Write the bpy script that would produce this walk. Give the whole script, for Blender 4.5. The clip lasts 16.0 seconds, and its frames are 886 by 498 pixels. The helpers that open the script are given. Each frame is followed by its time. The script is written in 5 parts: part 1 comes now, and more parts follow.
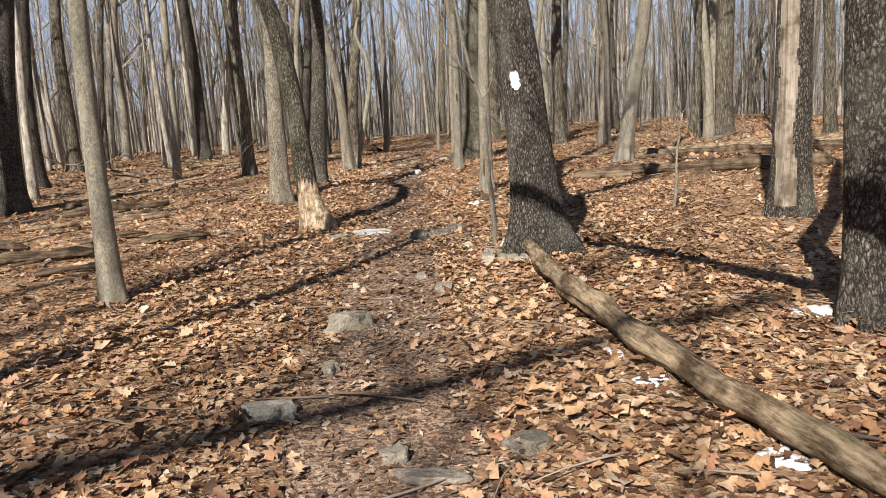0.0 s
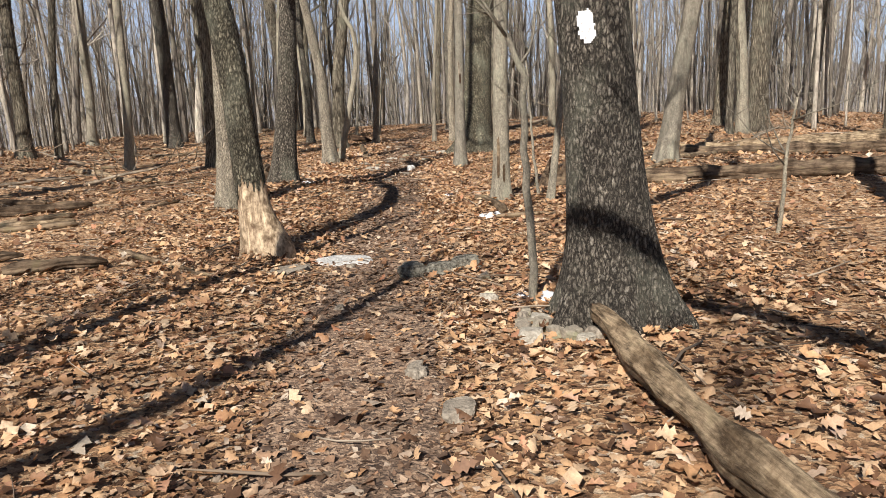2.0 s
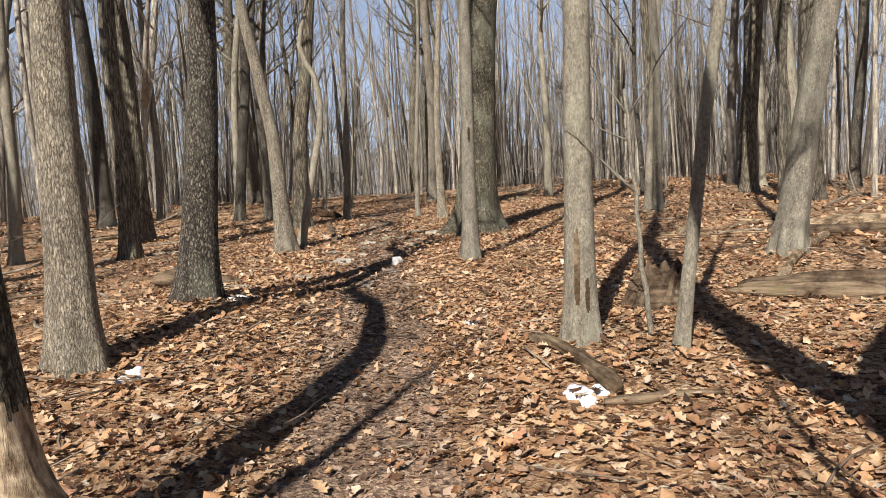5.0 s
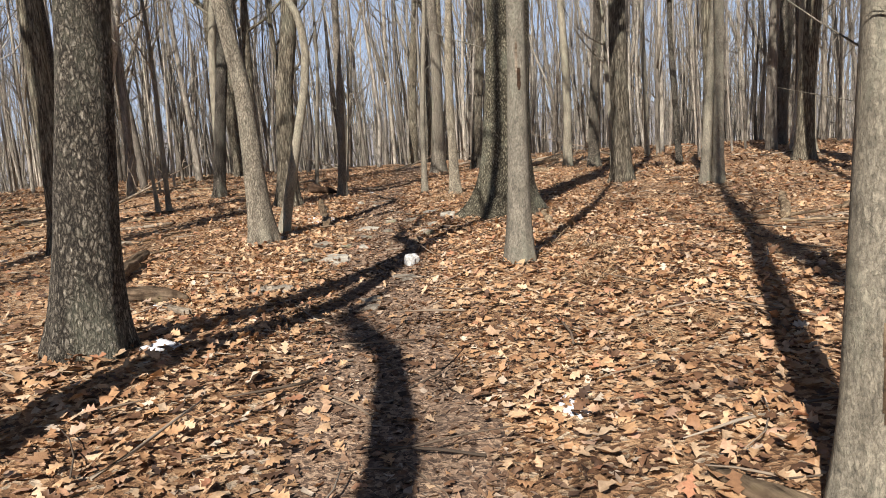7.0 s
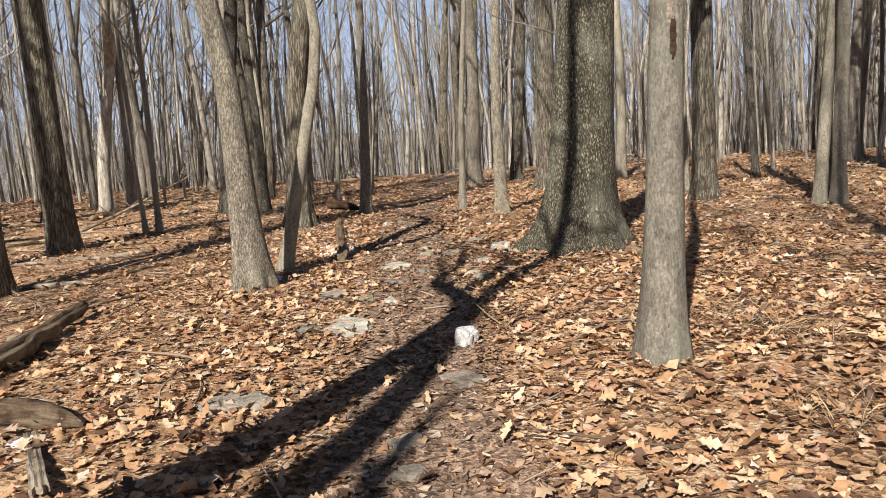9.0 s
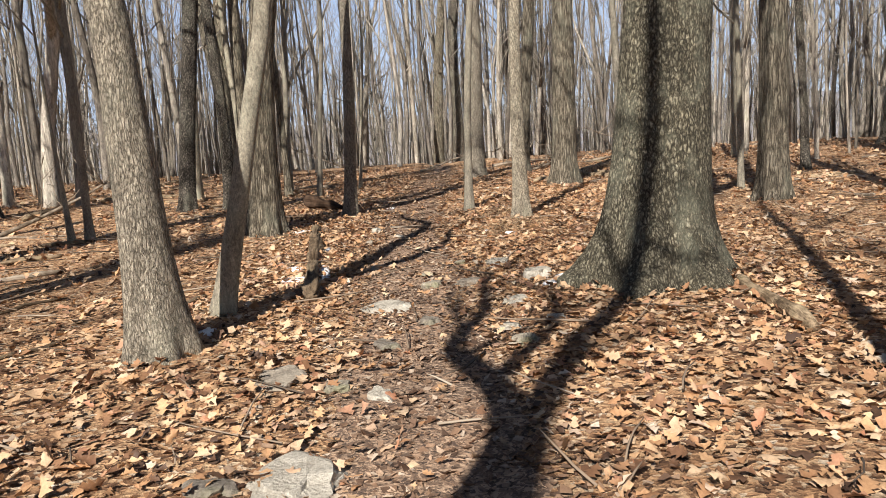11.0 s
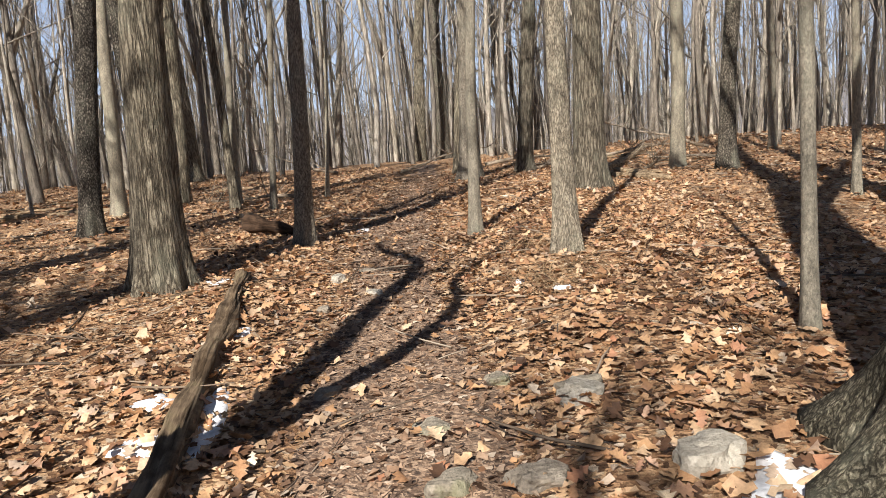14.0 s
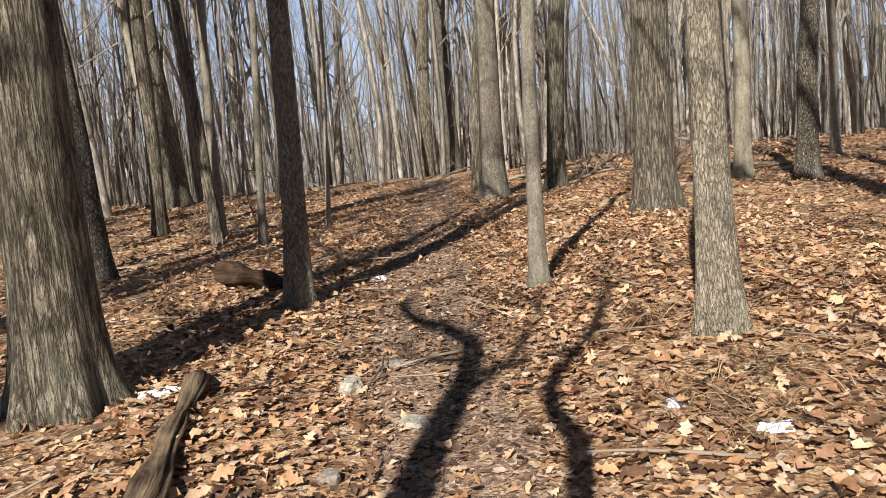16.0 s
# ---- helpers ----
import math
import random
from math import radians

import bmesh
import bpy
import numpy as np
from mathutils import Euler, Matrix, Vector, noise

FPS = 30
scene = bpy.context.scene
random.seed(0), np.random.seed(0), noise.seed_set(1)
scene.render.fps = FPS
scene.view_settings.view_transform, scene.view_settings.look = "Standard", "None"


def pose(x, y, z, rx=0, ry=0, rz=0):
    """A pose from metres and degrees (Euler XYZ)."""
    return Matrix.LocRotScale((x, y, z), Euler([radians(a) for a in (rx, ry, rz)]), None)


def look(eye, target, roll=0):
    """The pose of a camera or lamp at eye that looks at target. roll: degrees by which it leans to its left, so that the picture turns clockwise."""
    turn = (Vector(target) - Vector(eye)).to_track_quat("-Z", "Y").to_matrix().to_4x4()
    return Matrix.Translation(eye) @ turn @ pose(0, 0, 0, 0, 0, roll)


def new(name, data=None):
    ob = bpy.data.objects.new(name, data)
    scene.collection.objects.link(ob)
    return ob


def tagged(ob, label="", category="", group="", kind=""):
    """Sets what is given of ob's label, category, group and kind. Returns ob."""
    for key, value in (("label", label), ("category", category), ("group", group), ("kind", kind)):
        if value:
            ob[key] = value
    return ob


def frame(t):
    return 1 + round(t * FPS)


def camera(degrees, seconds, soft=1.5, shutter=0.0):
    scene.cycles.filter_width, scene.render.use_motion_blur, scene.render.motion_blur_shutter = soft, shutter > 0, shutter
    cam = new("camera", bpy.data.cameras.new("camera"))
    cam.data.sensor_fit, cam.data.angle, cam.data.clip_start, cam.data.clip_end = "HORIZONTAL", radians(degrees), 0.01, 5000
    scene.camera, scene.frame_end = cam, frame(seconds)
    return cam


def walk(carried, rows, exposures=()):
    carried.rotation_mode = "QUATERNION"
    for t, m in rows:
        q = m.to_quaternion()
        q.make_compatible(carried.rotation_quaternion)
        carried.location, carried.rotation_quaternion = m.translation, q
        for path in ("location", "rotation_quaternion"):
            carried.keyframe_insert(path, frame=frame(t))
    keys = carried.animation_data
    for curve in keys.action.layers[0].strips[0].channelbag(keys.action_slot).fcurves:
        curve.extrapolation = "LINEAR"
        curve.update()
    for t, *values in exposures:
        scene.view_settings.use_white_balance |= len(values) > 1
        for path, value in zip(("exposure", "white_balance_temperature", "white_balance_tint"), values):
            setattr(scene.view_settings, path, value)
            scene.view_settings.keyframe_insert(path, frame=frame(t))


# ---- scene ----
cam = camera(62.9, 16.0, soft=0.8)
METRES, EYE, TILT, LEAN, TURN = 22.0, 1.34, 0.0, 0.0, 0.0
ROWS = [
    (0.0, 0.0, 0.0, 0.0, -0.65, -10.77, 3.44),
    (0.5, 0.0002, 0.0309, -0.002, -0.89, -10.89, 3.59),
    (1.0, -0.0021, 0.0637, -0.0026, -0.73, -10.45, 2.75),
    (1.5, -0.0014, 0.098, -0.0047, -0.79, -10.73, 2.36),
    (2.0, -0.004, 0.1323, -0.0053, -1.15, -11.52, 2.34),
    (2.5, -0.0054, 0.1651, -0.0069, -1.9, -13.28, 2.36),
    (3.0, -0.0088, 0.1989, -0.0071, -2.87, -14.84, 3.02),
    (3.5, -0.0132, 0.2316, -0.0076, -2.28, -14.47, 3.14),
    (4.0, -0.0147, 0.2653, -0.0068, -2.53, -11.7, 2.17),
    (4.5, -0.0158, 0.299, -0.0067, -3.21, -8.21, 2.37),
    (5.0, -0.0181, 0.3317, -0.0058, -3.49, -6.36, 3.06),
    (7.5, -0.0299, 0.4967, -0.0086, -3.83, -9.01, 3.5),
    (8.0, -0.0332, 0.5281, -0.0084, -3.25, -6.65, -0.28),
    (8.5, -0.0341, 0.5598, -0.0088, -2.38, -8.12, 1.71),
    (9.0, -0.0329, 0.591, -0.0079, -1.77, -7.99, 3.31),
    (11.5, -0.0381, 0.7416, -0.0087, -2.79, -9.12, 3.11),
    (12.0, -0.0385, 0.7696, -0.0081, -3.4, -9.18, 3.18),
    (12.5, -0.0383, 0.7987, -0.0102, -4.17, -9.5, 3.46),
    (13.0, -0.0367, 0.8262, -0.0105, -4.73, -9.65, 3.71),
    (13.5, -0.0381, 0.8533, -0.0094, -4.64, -10.06, 4.14),
    (14.0, -0.0378, 0.8834, -0.0104, -4.14, -9.41, 4.19),
    (14.5, -0.0377, 0.9099, -0.0104, -4.2, -11.4, 3.19),
    (15.0, -0.0408, 0.9387, -0.0116, -4.72, -13.68, 2.1),
    (15.5, -0.0463, 0.9685, -0.01, -2.14, -7.6, 5.34),
    (16.0, -0.0478, 0.997, -0.0096, -4.26, -8.42, 5.64),
]
walk(cam, [(t, pose(0, 0, EYE, TILT, LEAN, TURN) @ pose(METRES * x, METRES * y, METRES * z, 90 + pitch, roll, yaw)) for t, x, y, z, yaw, pitch, roll in ROWS], [(0.0, 0.62), (5.0, 0.60), (8.0, 0.70), (12.0, 0.80), (16.0, 0.77)])

# ---- light ----
SUN_AZ, SUN_EL = radians(21.5), radians(38.7)          # the way the shadows point, from +y towards +x; height of the sun
to_sun = Vector((-math.sin(SUN_AZ) * math.cos(SUN_EL), -math.cos(SUN_AZ) * math.cos(SUN_EL), math.sin(SUN_EL)))
world = bpy.data.worlds.new("sky")
scene.world = world
world.use_nodes = True
wn = world.node_tree
sky = wn.nodes.new("ShaderNodeTexSky")
sky.sky_type, sky.sun_disc = "NISHITA", False
sky.sun_elevation = SUN_EL
sky.sun_rotation = math.atan2(to_sun.x, to_sun.y)
sky.altitude = 500
sky.air_density, sky.dust_density, sky.ozone_density = 0.7, 0.2, 1.6
wn.nodes["Background"].inputs["Strength"].default_value = 0.05
haze = wn.nodes.new("ShaderNodeMix")               # pale haze of the lower sky
haze.data_type = "RGBA"
haze.inputs[7].default_value = (9.4, 11.4, 15.4, 1)
up = wn.nodes.new("ShaderNodeSeparateXYZ")
wn.links.new(wn.nodes.new("ShaderNodeTexCoord").outputs["Generated"], up.inputs[0])
thin = wn.nodes.new("ShaderNodeMapRange")           # the haze thins out from the horizon upwards
for slot, v in (("From Min", 0.0), ("From Max", 0.52), ("To Min", 0.75), ("To Max", 0.0)):
    thin.inputs[slot].default_value = v
thin.interpolation_type = "SMOOTHSTEP"
wn.links.new(up.outputs["Z"], thin.inputs["Value"])
wn.links.new(thin.outputs["Result"], haze.inputs[0])
wn.links.new(sky.outputs["Color"], haze.inputs[6])
wn.links.new(haze.outputs[2], wn.nodes["Background"].inputs["Color"])
sun = new("sun", bpy.data.lights.new("sun", "SUN"))
sun.data.energy, sun.data.angle, sun.data.color = 5.0, radians(0.53), (1.0, 0.95, 0.88)
sun.matrix_world = look(to_sun * 60, (0, 0, 0))


# ---- materials ----
def nodes_of(name):
    m = bpy.data.materials.new(name)
    m.use_nodes = True
    t = m.node_tree
    b = t.nodes["Principled BSDF"]
    return m, t, b


def node(t, kind, **values):
    n = t.nodes.new(kind)
    for k, v in values.items():
        n.inputs[k.replace("_", " ")].default_value = v
    return n


def coords(t, scale, which="Object"):
    c, m = t.nodes.new("ShaderNodeTexCoord"), t.nodes.new("ShaderNodeMapping")
    m.inputs["Scale"].default_value = scale
    t.links.new(c.outputs[which], m.inputs["Vector"])
    return m.outputs["Vector"]


def ramp(t, fac, stops):
    r = t.nodes.new("ShaderNodeValToRGB")
    while len(r.color_ramp.elements) < len(stops):
        r.color_ramp.elements.new(0.5)
    for e, (p, c) in zip(r.color_ramp.elements, stops):
        e.position, e.color = p, (*c, 1)
    t.links.new(fac, r.inputs["Fac"])
    return r.outputs["Color"]


def mix(t, fac, a, b, mode="MIX"):
    m = t.nodes.new("ShaderNodeMix")
    m.data_type, m.blend_type = "RGBA", mode
    for s, v in ((m.inputs[0], fac), (m.inputs[6], a), (m.inputs[7], b)):
        if isinstance(v, bpy.types.NodeSocket):
            t.links.new(v, s)
        else:
            s.default_value = v if isinstance(v, float) else (*v, 1)
    return m.outputs[2]


def bump(t, b, height, strength, distance):
    n = node(t, "ShaderNodeBump", Strength=strength, Distance=distance)
    t.links.new(height, n.inputs["Height"])
    t.links.new(n.outputs["Normal"], b.inputs["Normal"])


PALE = 0.82                                          # how light the woodland colours are as a whole


def bark(name, dark, mid, light, cells, stretch, depth, lichen=0.35, rough=0.9, cracks=0.10, plates=0.3, broken=0.0, island=False):
    """Bark with small upright plates, cracks of uneven width, grain and patches of lichen."""
    dark, mid, light = (tuple(PALE * v for v in c) for c in (dark, mid, light))
    m, t, b = nodes_of(name)
    base = coords(t, (1, 1, stretch))
    wob = node(t, "ShaderNodeTexNoise", Scale=cells * 0.5, Detail=5.0, Roughness=0.65)
    t.links.new(base, wob.inputs["Vector"])
    add = t.nodes.new("ShaderNodeVectorMath")
    add.operation = "MULTIPLY_ADD"
    add.inputs[1].default_value = (2.6 / cells,) * 3
    t.links.new(wob.outputs["Color"], add.inputs[0])
    t.links.new(base, add.inputs[2])
    heights = []
    for scale, reach in ((cells, cracks), (cells * 2.3, cracks * 1.7)):
        v = node(t, "ShaderNodeTexVoronoi", Scale=scale)
        v.feature = "DISTANCE_TO_EDGE"
        t.links.new(add.outputs[0], v.inputs["Vector"])
        plate = node(t, "ShaderNodeMapRange", From_Min=0.0, From_Max=reach)
        t.links.new(v.outputs["Distance"], plate.inputs["Value"])
        heights.append(plate.outputs["Result"])
    both = node(t, "ShaderNodeMath")
    both.operation = "MULTIPLY_ADD"
    both.inputs[1].default_value = 0.4
    t.links.new(heights[1], both.inputs[0])
    sixty = node(t, "ShaderNodeMath")
    sixty.operation = "MULTIPLY"
    sixty.inputs[1].default_value = 0.6
    t.links.new(heights[0], sixty.inputs[0])
    t.links.new(sixty.outputs[0], both.inputs[2])
    if broken:
        rag = node(t, "ShaderNodeTexNoise", Scale=cells * 1.1, Detail=4.0, Roughness=0.65, Distortion=0.6)
        t.links.new(coords(t, (1, 1, stretch * 1.3)), rag.inputs["Vector"])
        gap = node(t, "ShaderNodeMapRange", From_Min=0.36, From_Max=0.60, To_Min=1 - broken, To_Max=1.0)
        t.links.new(rag.outputs["Fac"], gap.inputs["Value"])
        worn = node(t, "ShaderNodeMath")
        worn.operation = "MULTIPLY"
        t.links.new(both.outputs[0], worn.inputs[0])
        t.links.new(gap.outputs["Result"], worn.inputs[1])
        both = worn
    fine = node(t, "ShaderNodeTexNoise", Scale=85.0, Detail=7.0, Roughness=0.75)
    t.links.new(coords(t, (1, 1, 0.4)), fine.inputs["Vector"])
    big = node(t, "ShaderNodeTexNoise", Scale=3.0, Detail=7.0, Roughness=0.7)
    t.links.new(coords(t, (1, 1, 0.5)), big.inputs["Vector"])
    col = ramp(t, both.outputs[0], [(0.10, dark), (0.42, mid), (0.85, light)])
    col = mix(t, 0.9, col, ramp(t, fine.outputs["Fac"], [(0.32, (0.4, 0.4, 0.4)), (0.68, (1.45, 1.43, 1.4))]), "MULTIPLY")
    medium = node(t, "ShaderNodeTexNoise", Scale=14.0, Detail=5.0, Roughness=0.7)
    t.links.new(coords(t, (1, 1, 0.3)), medium.inputs["Vector"])
    col = mix(t, 0.8, col, ramp(t, medium.outputs["Fac"], [(0.34, (0.55, 0.54, 0.53)), (0.66, (1.3, 1.29, 1.27))]), "MULTIPLY")
    scale_ = node(t, "ShaderNodeTexVoronoi", Scale=cells * 1.4)
    t.links.new(add.outputs[0], scale_.inputs["Vector"])
    tone = t.nodes.new("ShaderNodeSeparateColor")
    t.links.new(scale_.outputs["Color"], tone.inputs[0])
    col = mix(t, plates, col, ramp(t, tone.outputs[0], [(0.1, (0.35, 0.34, 0.33)), (0.9, (1.5, 1.48, 1.42))]), "MULTIPLY")
    patch = ramp(t, big.outputs["Fac"], [(0.50, (0, 0, 0)), (0.68, (lichen, lichen, lichen))])
    col = mix(t, patch, col, (0.33, 0.34, 0.26))
    info = t.nodes.new("ShaderNodeObjectInfo")
    col = mix(t, 0.8, col, ramp(t, info.outputs["Random"], [(0.0, (0.75, 0.74, 0.74)), (1.0, (1.2, 1.17, 1.1))]), "MULTIPLY")
    if island:
        geo = t.nodes.new("ShaderNodeNewGeometry")
        col = mix(t, 1.0, col, ramp(t, geo.outputs["Random Per Island"], [(0.0, (0.40, 0.37, 0.35)), (0.35, (0.85, 0.82, 0.79)), (1.0, (1.5, 1.47, 1.42))]), "MULTIPLY")
    t.links.new(col, b.inputs["Base Color"])
    b.inputs["Roughness"].default_value = rough
    b.inputs["Specular IOR Level"].default_value = 0.25
    h = node(t, "ShaderNodeMath")
    h.operation = "MULTIPLY_ADD"
    h.inputs[1].default_value = 0.5
    t.links.new(fine.outputs["Fac"], h.inputs[0])
    t.links.new(both.outputs[0], h.inputs[2])
    bump(t, b, h.outputs[0], 1.0, depth)
    return m


BARK = {
    "oak": bark("bark_plated", (0.05, 0.043, 0.036), (0.33, 0.295, 0.25), (0.68, 0.63, 0.56), 40.0, 0.45, 0.03, 0.35, cracks=0.34, plates=0.4, broken=0.65),
    "bigoak": bark("bark_scaly", (0.07, 0.062, 0.044), (0.38, 0.35, 0.265), (0.76, 0.72, 0.58), 42.0, 0.42, 0.03, 0.5, cracks=0.34, plates=0.4, broken=0.65),
    "ash": bark("bark_furrowed", (0.095, 0.08, 0.06), (0.33, 0.29, 0.225), (0.55, 0.50, 0.40), 25.0, 0.11, 0.035, cracks=0.28, plates=0.2, broken=0.5),
    "beech": bark("bark_smooth", (0.285, 0.258, 0.21), (0.33, 0.30, 0.245), (0.36, 0.33, 0.27), 55.0, 0.8, 0.0022, 0.55, 0.8),
}
BARK["pebble"] = bark("bark_pebbled", (0.16, 0.138, 0.108), (0.41, 0.36, 0.29), (0.61, 0.555, 0.46), 56.0, 0.28, 0.012, 0.3, cracks=0.22)
FAR_BARK = bark("bark_far", (0.18, 0.166, 0.152), (0.34, 0.314, 0.287), (0.47, 0.44, 0.40), 14.0, 0.1, 0.006, island=True)


def wood(name, dark, light, grain=30.0, moss=0.0, along=(0.06, 1, 1), blotch=3.5):
    """Bare weathered wood with long grain along one axis."""
    dark, light = (tuple(PALE * v for v in c) for c in (dark, light))
    m, t, b = nodes_of(name)
    n = node(t, "ShaderNodeTexNoise", Scale=grain, Detail=7.0, Roughness=0.7)
    t.links.new(coords(t, along), n.inputs["Vector"])
    g = node(t, "ShaderNodeTexNoise", Scale=blotch, Detail=6.0, Roughness=0.65)
    t.links.new(coords(t, (1, 1, 1)), g.inputs["Vector"])
    col = ramp(t, n.outputs["Fac"], [(0.3, dark), (0.62, light)])
    col = mix(t, 0.8, col, ramp(t, g.outputs["Fac"], [(0.40, (0.34, 0.28, 0.23)), (0.56, (1.25, 1.22, 1.2))]), "MULTIPLY")
    if moss:
        col = mix(t, ramp(t, g.outputs["Fac"], [(0.55, (0, 0, 0)), (0.68, (moss, moss, moss))]), col, (0.16, 0.17, 0.05))
    t.links.new(col, b.inputs["Base Color"])
    b.inputs["Roughness"].default_value = 0.88
    b.inputs["Specular IOR Level"].default_value = 0.2
    bump(t, b, n.outputs["Fac"], 1.0, 0.02)
    return m


LOG_WOOD = wood("wood_weathered", (0.06, 0.04, 0.025), (0.54, 0.41, 0.265), 46.0, 0.22, (0.12, 1, 1), 6.5)
ROT_WOOD = wood("wood_rotten", (0.055, 0.037, 0.023), (0.30, 0.222, 0.145), 26.0, 0.2)
BROWN_WOOD = wood("wood_rotten_brown", (0.022, 0.015, 0.010), (0.23, 0.165, 0.11), 24.0, 0.15, (0.1, 1, 1), 6.0)
DARK_WOOD = wood("wood_charred", (0.02, 0.012, 0.008), (0.095, 0.058, 0.036), 26.0)
PALE_WOOD = wood("wood_bare_pale", (0.30, 0.21, 0.12), (0.62, 0.49, 0.33), 40.0)
GREY_WOOD = wood("wood_bare_grey", (0.13, 0.10, 0.072), (0.44, 0.37, 0.285), 38.0)

FOOT_WOOD = wood("wood_foot_pale", (0.13, 0.065, 0.035), (0.80, 0.64, 0.44), 34.0, 0.0, (1, 1, 0.22), 9.0)
BALD_WOOD = wood("wood_bald", (0.15, 0.12, 0.09), (0.46, 0.395, 0.31), 30.0, 0.0, (1, 1, 0.06))


def stone(name, dark, light, moss=0.0, grain=9.0):
    dark, light = (tuple(0.9 * v for v in c) for c in (dark, light))
    m, t, b = nodes_of(name)
    n = node(t, "ShaderNodeTexNoise", Scale=grain, Detail=8.0, Roughness=0.7)
    t.links.new(coords(t, (1, 1, 1)), n.inputs["Vector"])
    v = node(t, "ShaderNodeTexNoise", Scale=70.0, Detail=4.0)
    t.links.new(coords(t, (1, 1, 1)), v.inputs["Vector"])
    col = ramp(t, n.outputs["Fac"], [(0.3, dark), (0.66, light)])
    col = mix(t, 0.6, col, ramp(t, v.outputs["Fac"], [(0.3, (0.6, 0.6, 0.6)), (0.7, (1.2, 1.2, 1.2))]), "MULTIPLY")
    if moss:
        p = node(t, "ShaderNodeTexNoise", Scale=6.0, Detail=4.0)
        t.links.new(coords(t, (1, 1, 1)), p.inputs["Vector"])
        col = mix(t, ramp(t, p.outputs["Fac"], [(0.5, (0, 0, 0)), (0.6, (moss, moss, moss))]), col, (0.13, 0.14, 0.05))
    t.links.new(col, b.inputs["Base Color"])
    b.inputs["Roughness"].default_value = 0.85
    b.inputs["Specular IOR Level"].default_value = 0.2
    bump(t, b, n.outputs["Fac"], 1.0, 0.035)
    return m


STONE = {
    "grey": stone("stone_grey", (0.20, 0.165, 0.128), (0.45, 0.385, 0.305)),
    "pale": stone("stone_pale", (0.34, 0.30, 0.24), (0.60, 0.545, 0.455)),
    "dark": stone("stone_dark", (0.12, 0.10, 0.08), (0.33, 0.285, 0.23), 0.25),
    "mossy": stone("stone_mossy", (0.22, 0.185, 0.14), (0.50, 0.44, 0.345), 0.5),
    "lichened": stone("stone_lichened", (0.03, 0.026, 0.02), (0.46, 0.42, 0.34), 0.08, 30.0),
    "white": stone("stone_white", (0.50, 0.48, 0.45), (0.76, 0.74, 0.70)),
}
SNOW, st, sb = nodes_of("old_snow")
sn = node(st, "ShaderNodeTexNoise", Scale=40.0, Detail=5.0)
st.links.new(coords(st, (1, 1, 1)), sn.inputs["Vector"])
st.links.new(ramp(st, sn.outputs["Fac"], [(0.3, (0.66, 0.67, 0.70)), (0.6, (0.86, 0.87, 0.89))]), sb.inputs["Base Color"])
sb.inputs["Roughness"].default_value = 0.55
bump(st, sb, sn.outputs["Fac"], 0.6, 0.01)

BLAZE, pt, pb = nodes_of("white_paint")
pn = node(pt, "ShaderNodeTexNoise", Scale=45.0, Detail=4.0)
pt.links.new(coords(pt, (1, 1, 1)), pn.inputs["Vector"])
pt.links.new(ramp(pt, pn.outputs["Fac"], [(0.32, (0.45, 0.44, 0.42)), (0.45, (0.82, 0.82, 0.82))]), pb.inputs["Base Color"])
pb.inputs["Roughness"].default_value = 0.6
bump(pt, pb, pn.outputs["Fac"], 0.8, 0.01)


def leaf_material(name, stops, rough=0.62):
    m, t, b = nodes_of(name)
    g = t.nodes.new("ShaderNodeNewGeometry")
    col = ramp(t, g.outputs["Random Per Island"], [(p, tuple(PALE * v for v in c)) for p, c in stops])
    n = node(t, "ShaderNodeTexNoise", Scale=60.0, Detail=5.0, Roughness=0.7)
    t.links.new(coords(t, (1, 1, 1)), n.inputs["Vector"])
    p = node(t, "ShaderNodeTexNoise", Scale=1.3, Detail=6.0, Roughness=0.6)
    t.links.new(coords(t, (1, 1, 1)), p.inputs["Vector"])
    col = mix(t, 0.7, col, ramp(t, n.outputs["Fac"], [(0.3, (0.52, 0.48, 0.45)), (0.65, (1.05, 1.04, 1.02))]), "MULTIPLY")
    col = mix(t, 0.7, col, ramp(t, p.outputs["Fac"], [(0.36, (0.58, 0.55, 0.53)), (0.47, (0.92, 0.90, 0.88)), (0.62, (1.18, 1.18, 1.16))]), "MULTIPLY")
    t.links.new(col, b.inputs["Base Color"])
    b.inputs["Roughness"].default_value = rough
    b.inputs["Specular IOR Level"].default_value = 0.35
    bump(t, b, n.outputs["Fac"], 0.5, 0.004)
    return m


LEAVES = leaf_material("dry_leaves", [
    (0.0, (0.075, 0.042, 0.027)), (0.16, (0.25, 0.13, 0.07)), (0.30, (0.49, 0.27, 0.14)), (0.46, (0.615, 0.37, 0.195)),
    (0.62, (0.69, 0.455, 0.268)), (0.82, (0.74, 0.55, 0.37)), (0.92, (0.49, 0.228, 0.125)), (1.0, (0.77, 0.66, 0.52))])
CRUMBS = leaf_material("trampled_leaves", [
    (0.0, (0.08, 0.05, 0.034)), (0.3, (0.20, 0.118, 0.075)), (0.55, (0.32, 0.198, 0.125)), (0.8, (0.46, 0.315, 0.215)), (1.0, (0.64, 0.53, 0.42))], 0.75)
BIG_LEAF, lt, lb = nodes_of("large_dry_leaf")
li = lt.nodes.new("ShaderNodeObjectInfo")
ln_ = node(lt, "ShaderNodeTexNoise", Scale=50.0, Detail=5.0)
lt.links.new(coords(lt, (1, 1, 1)), ln_.inputs["Vector"])
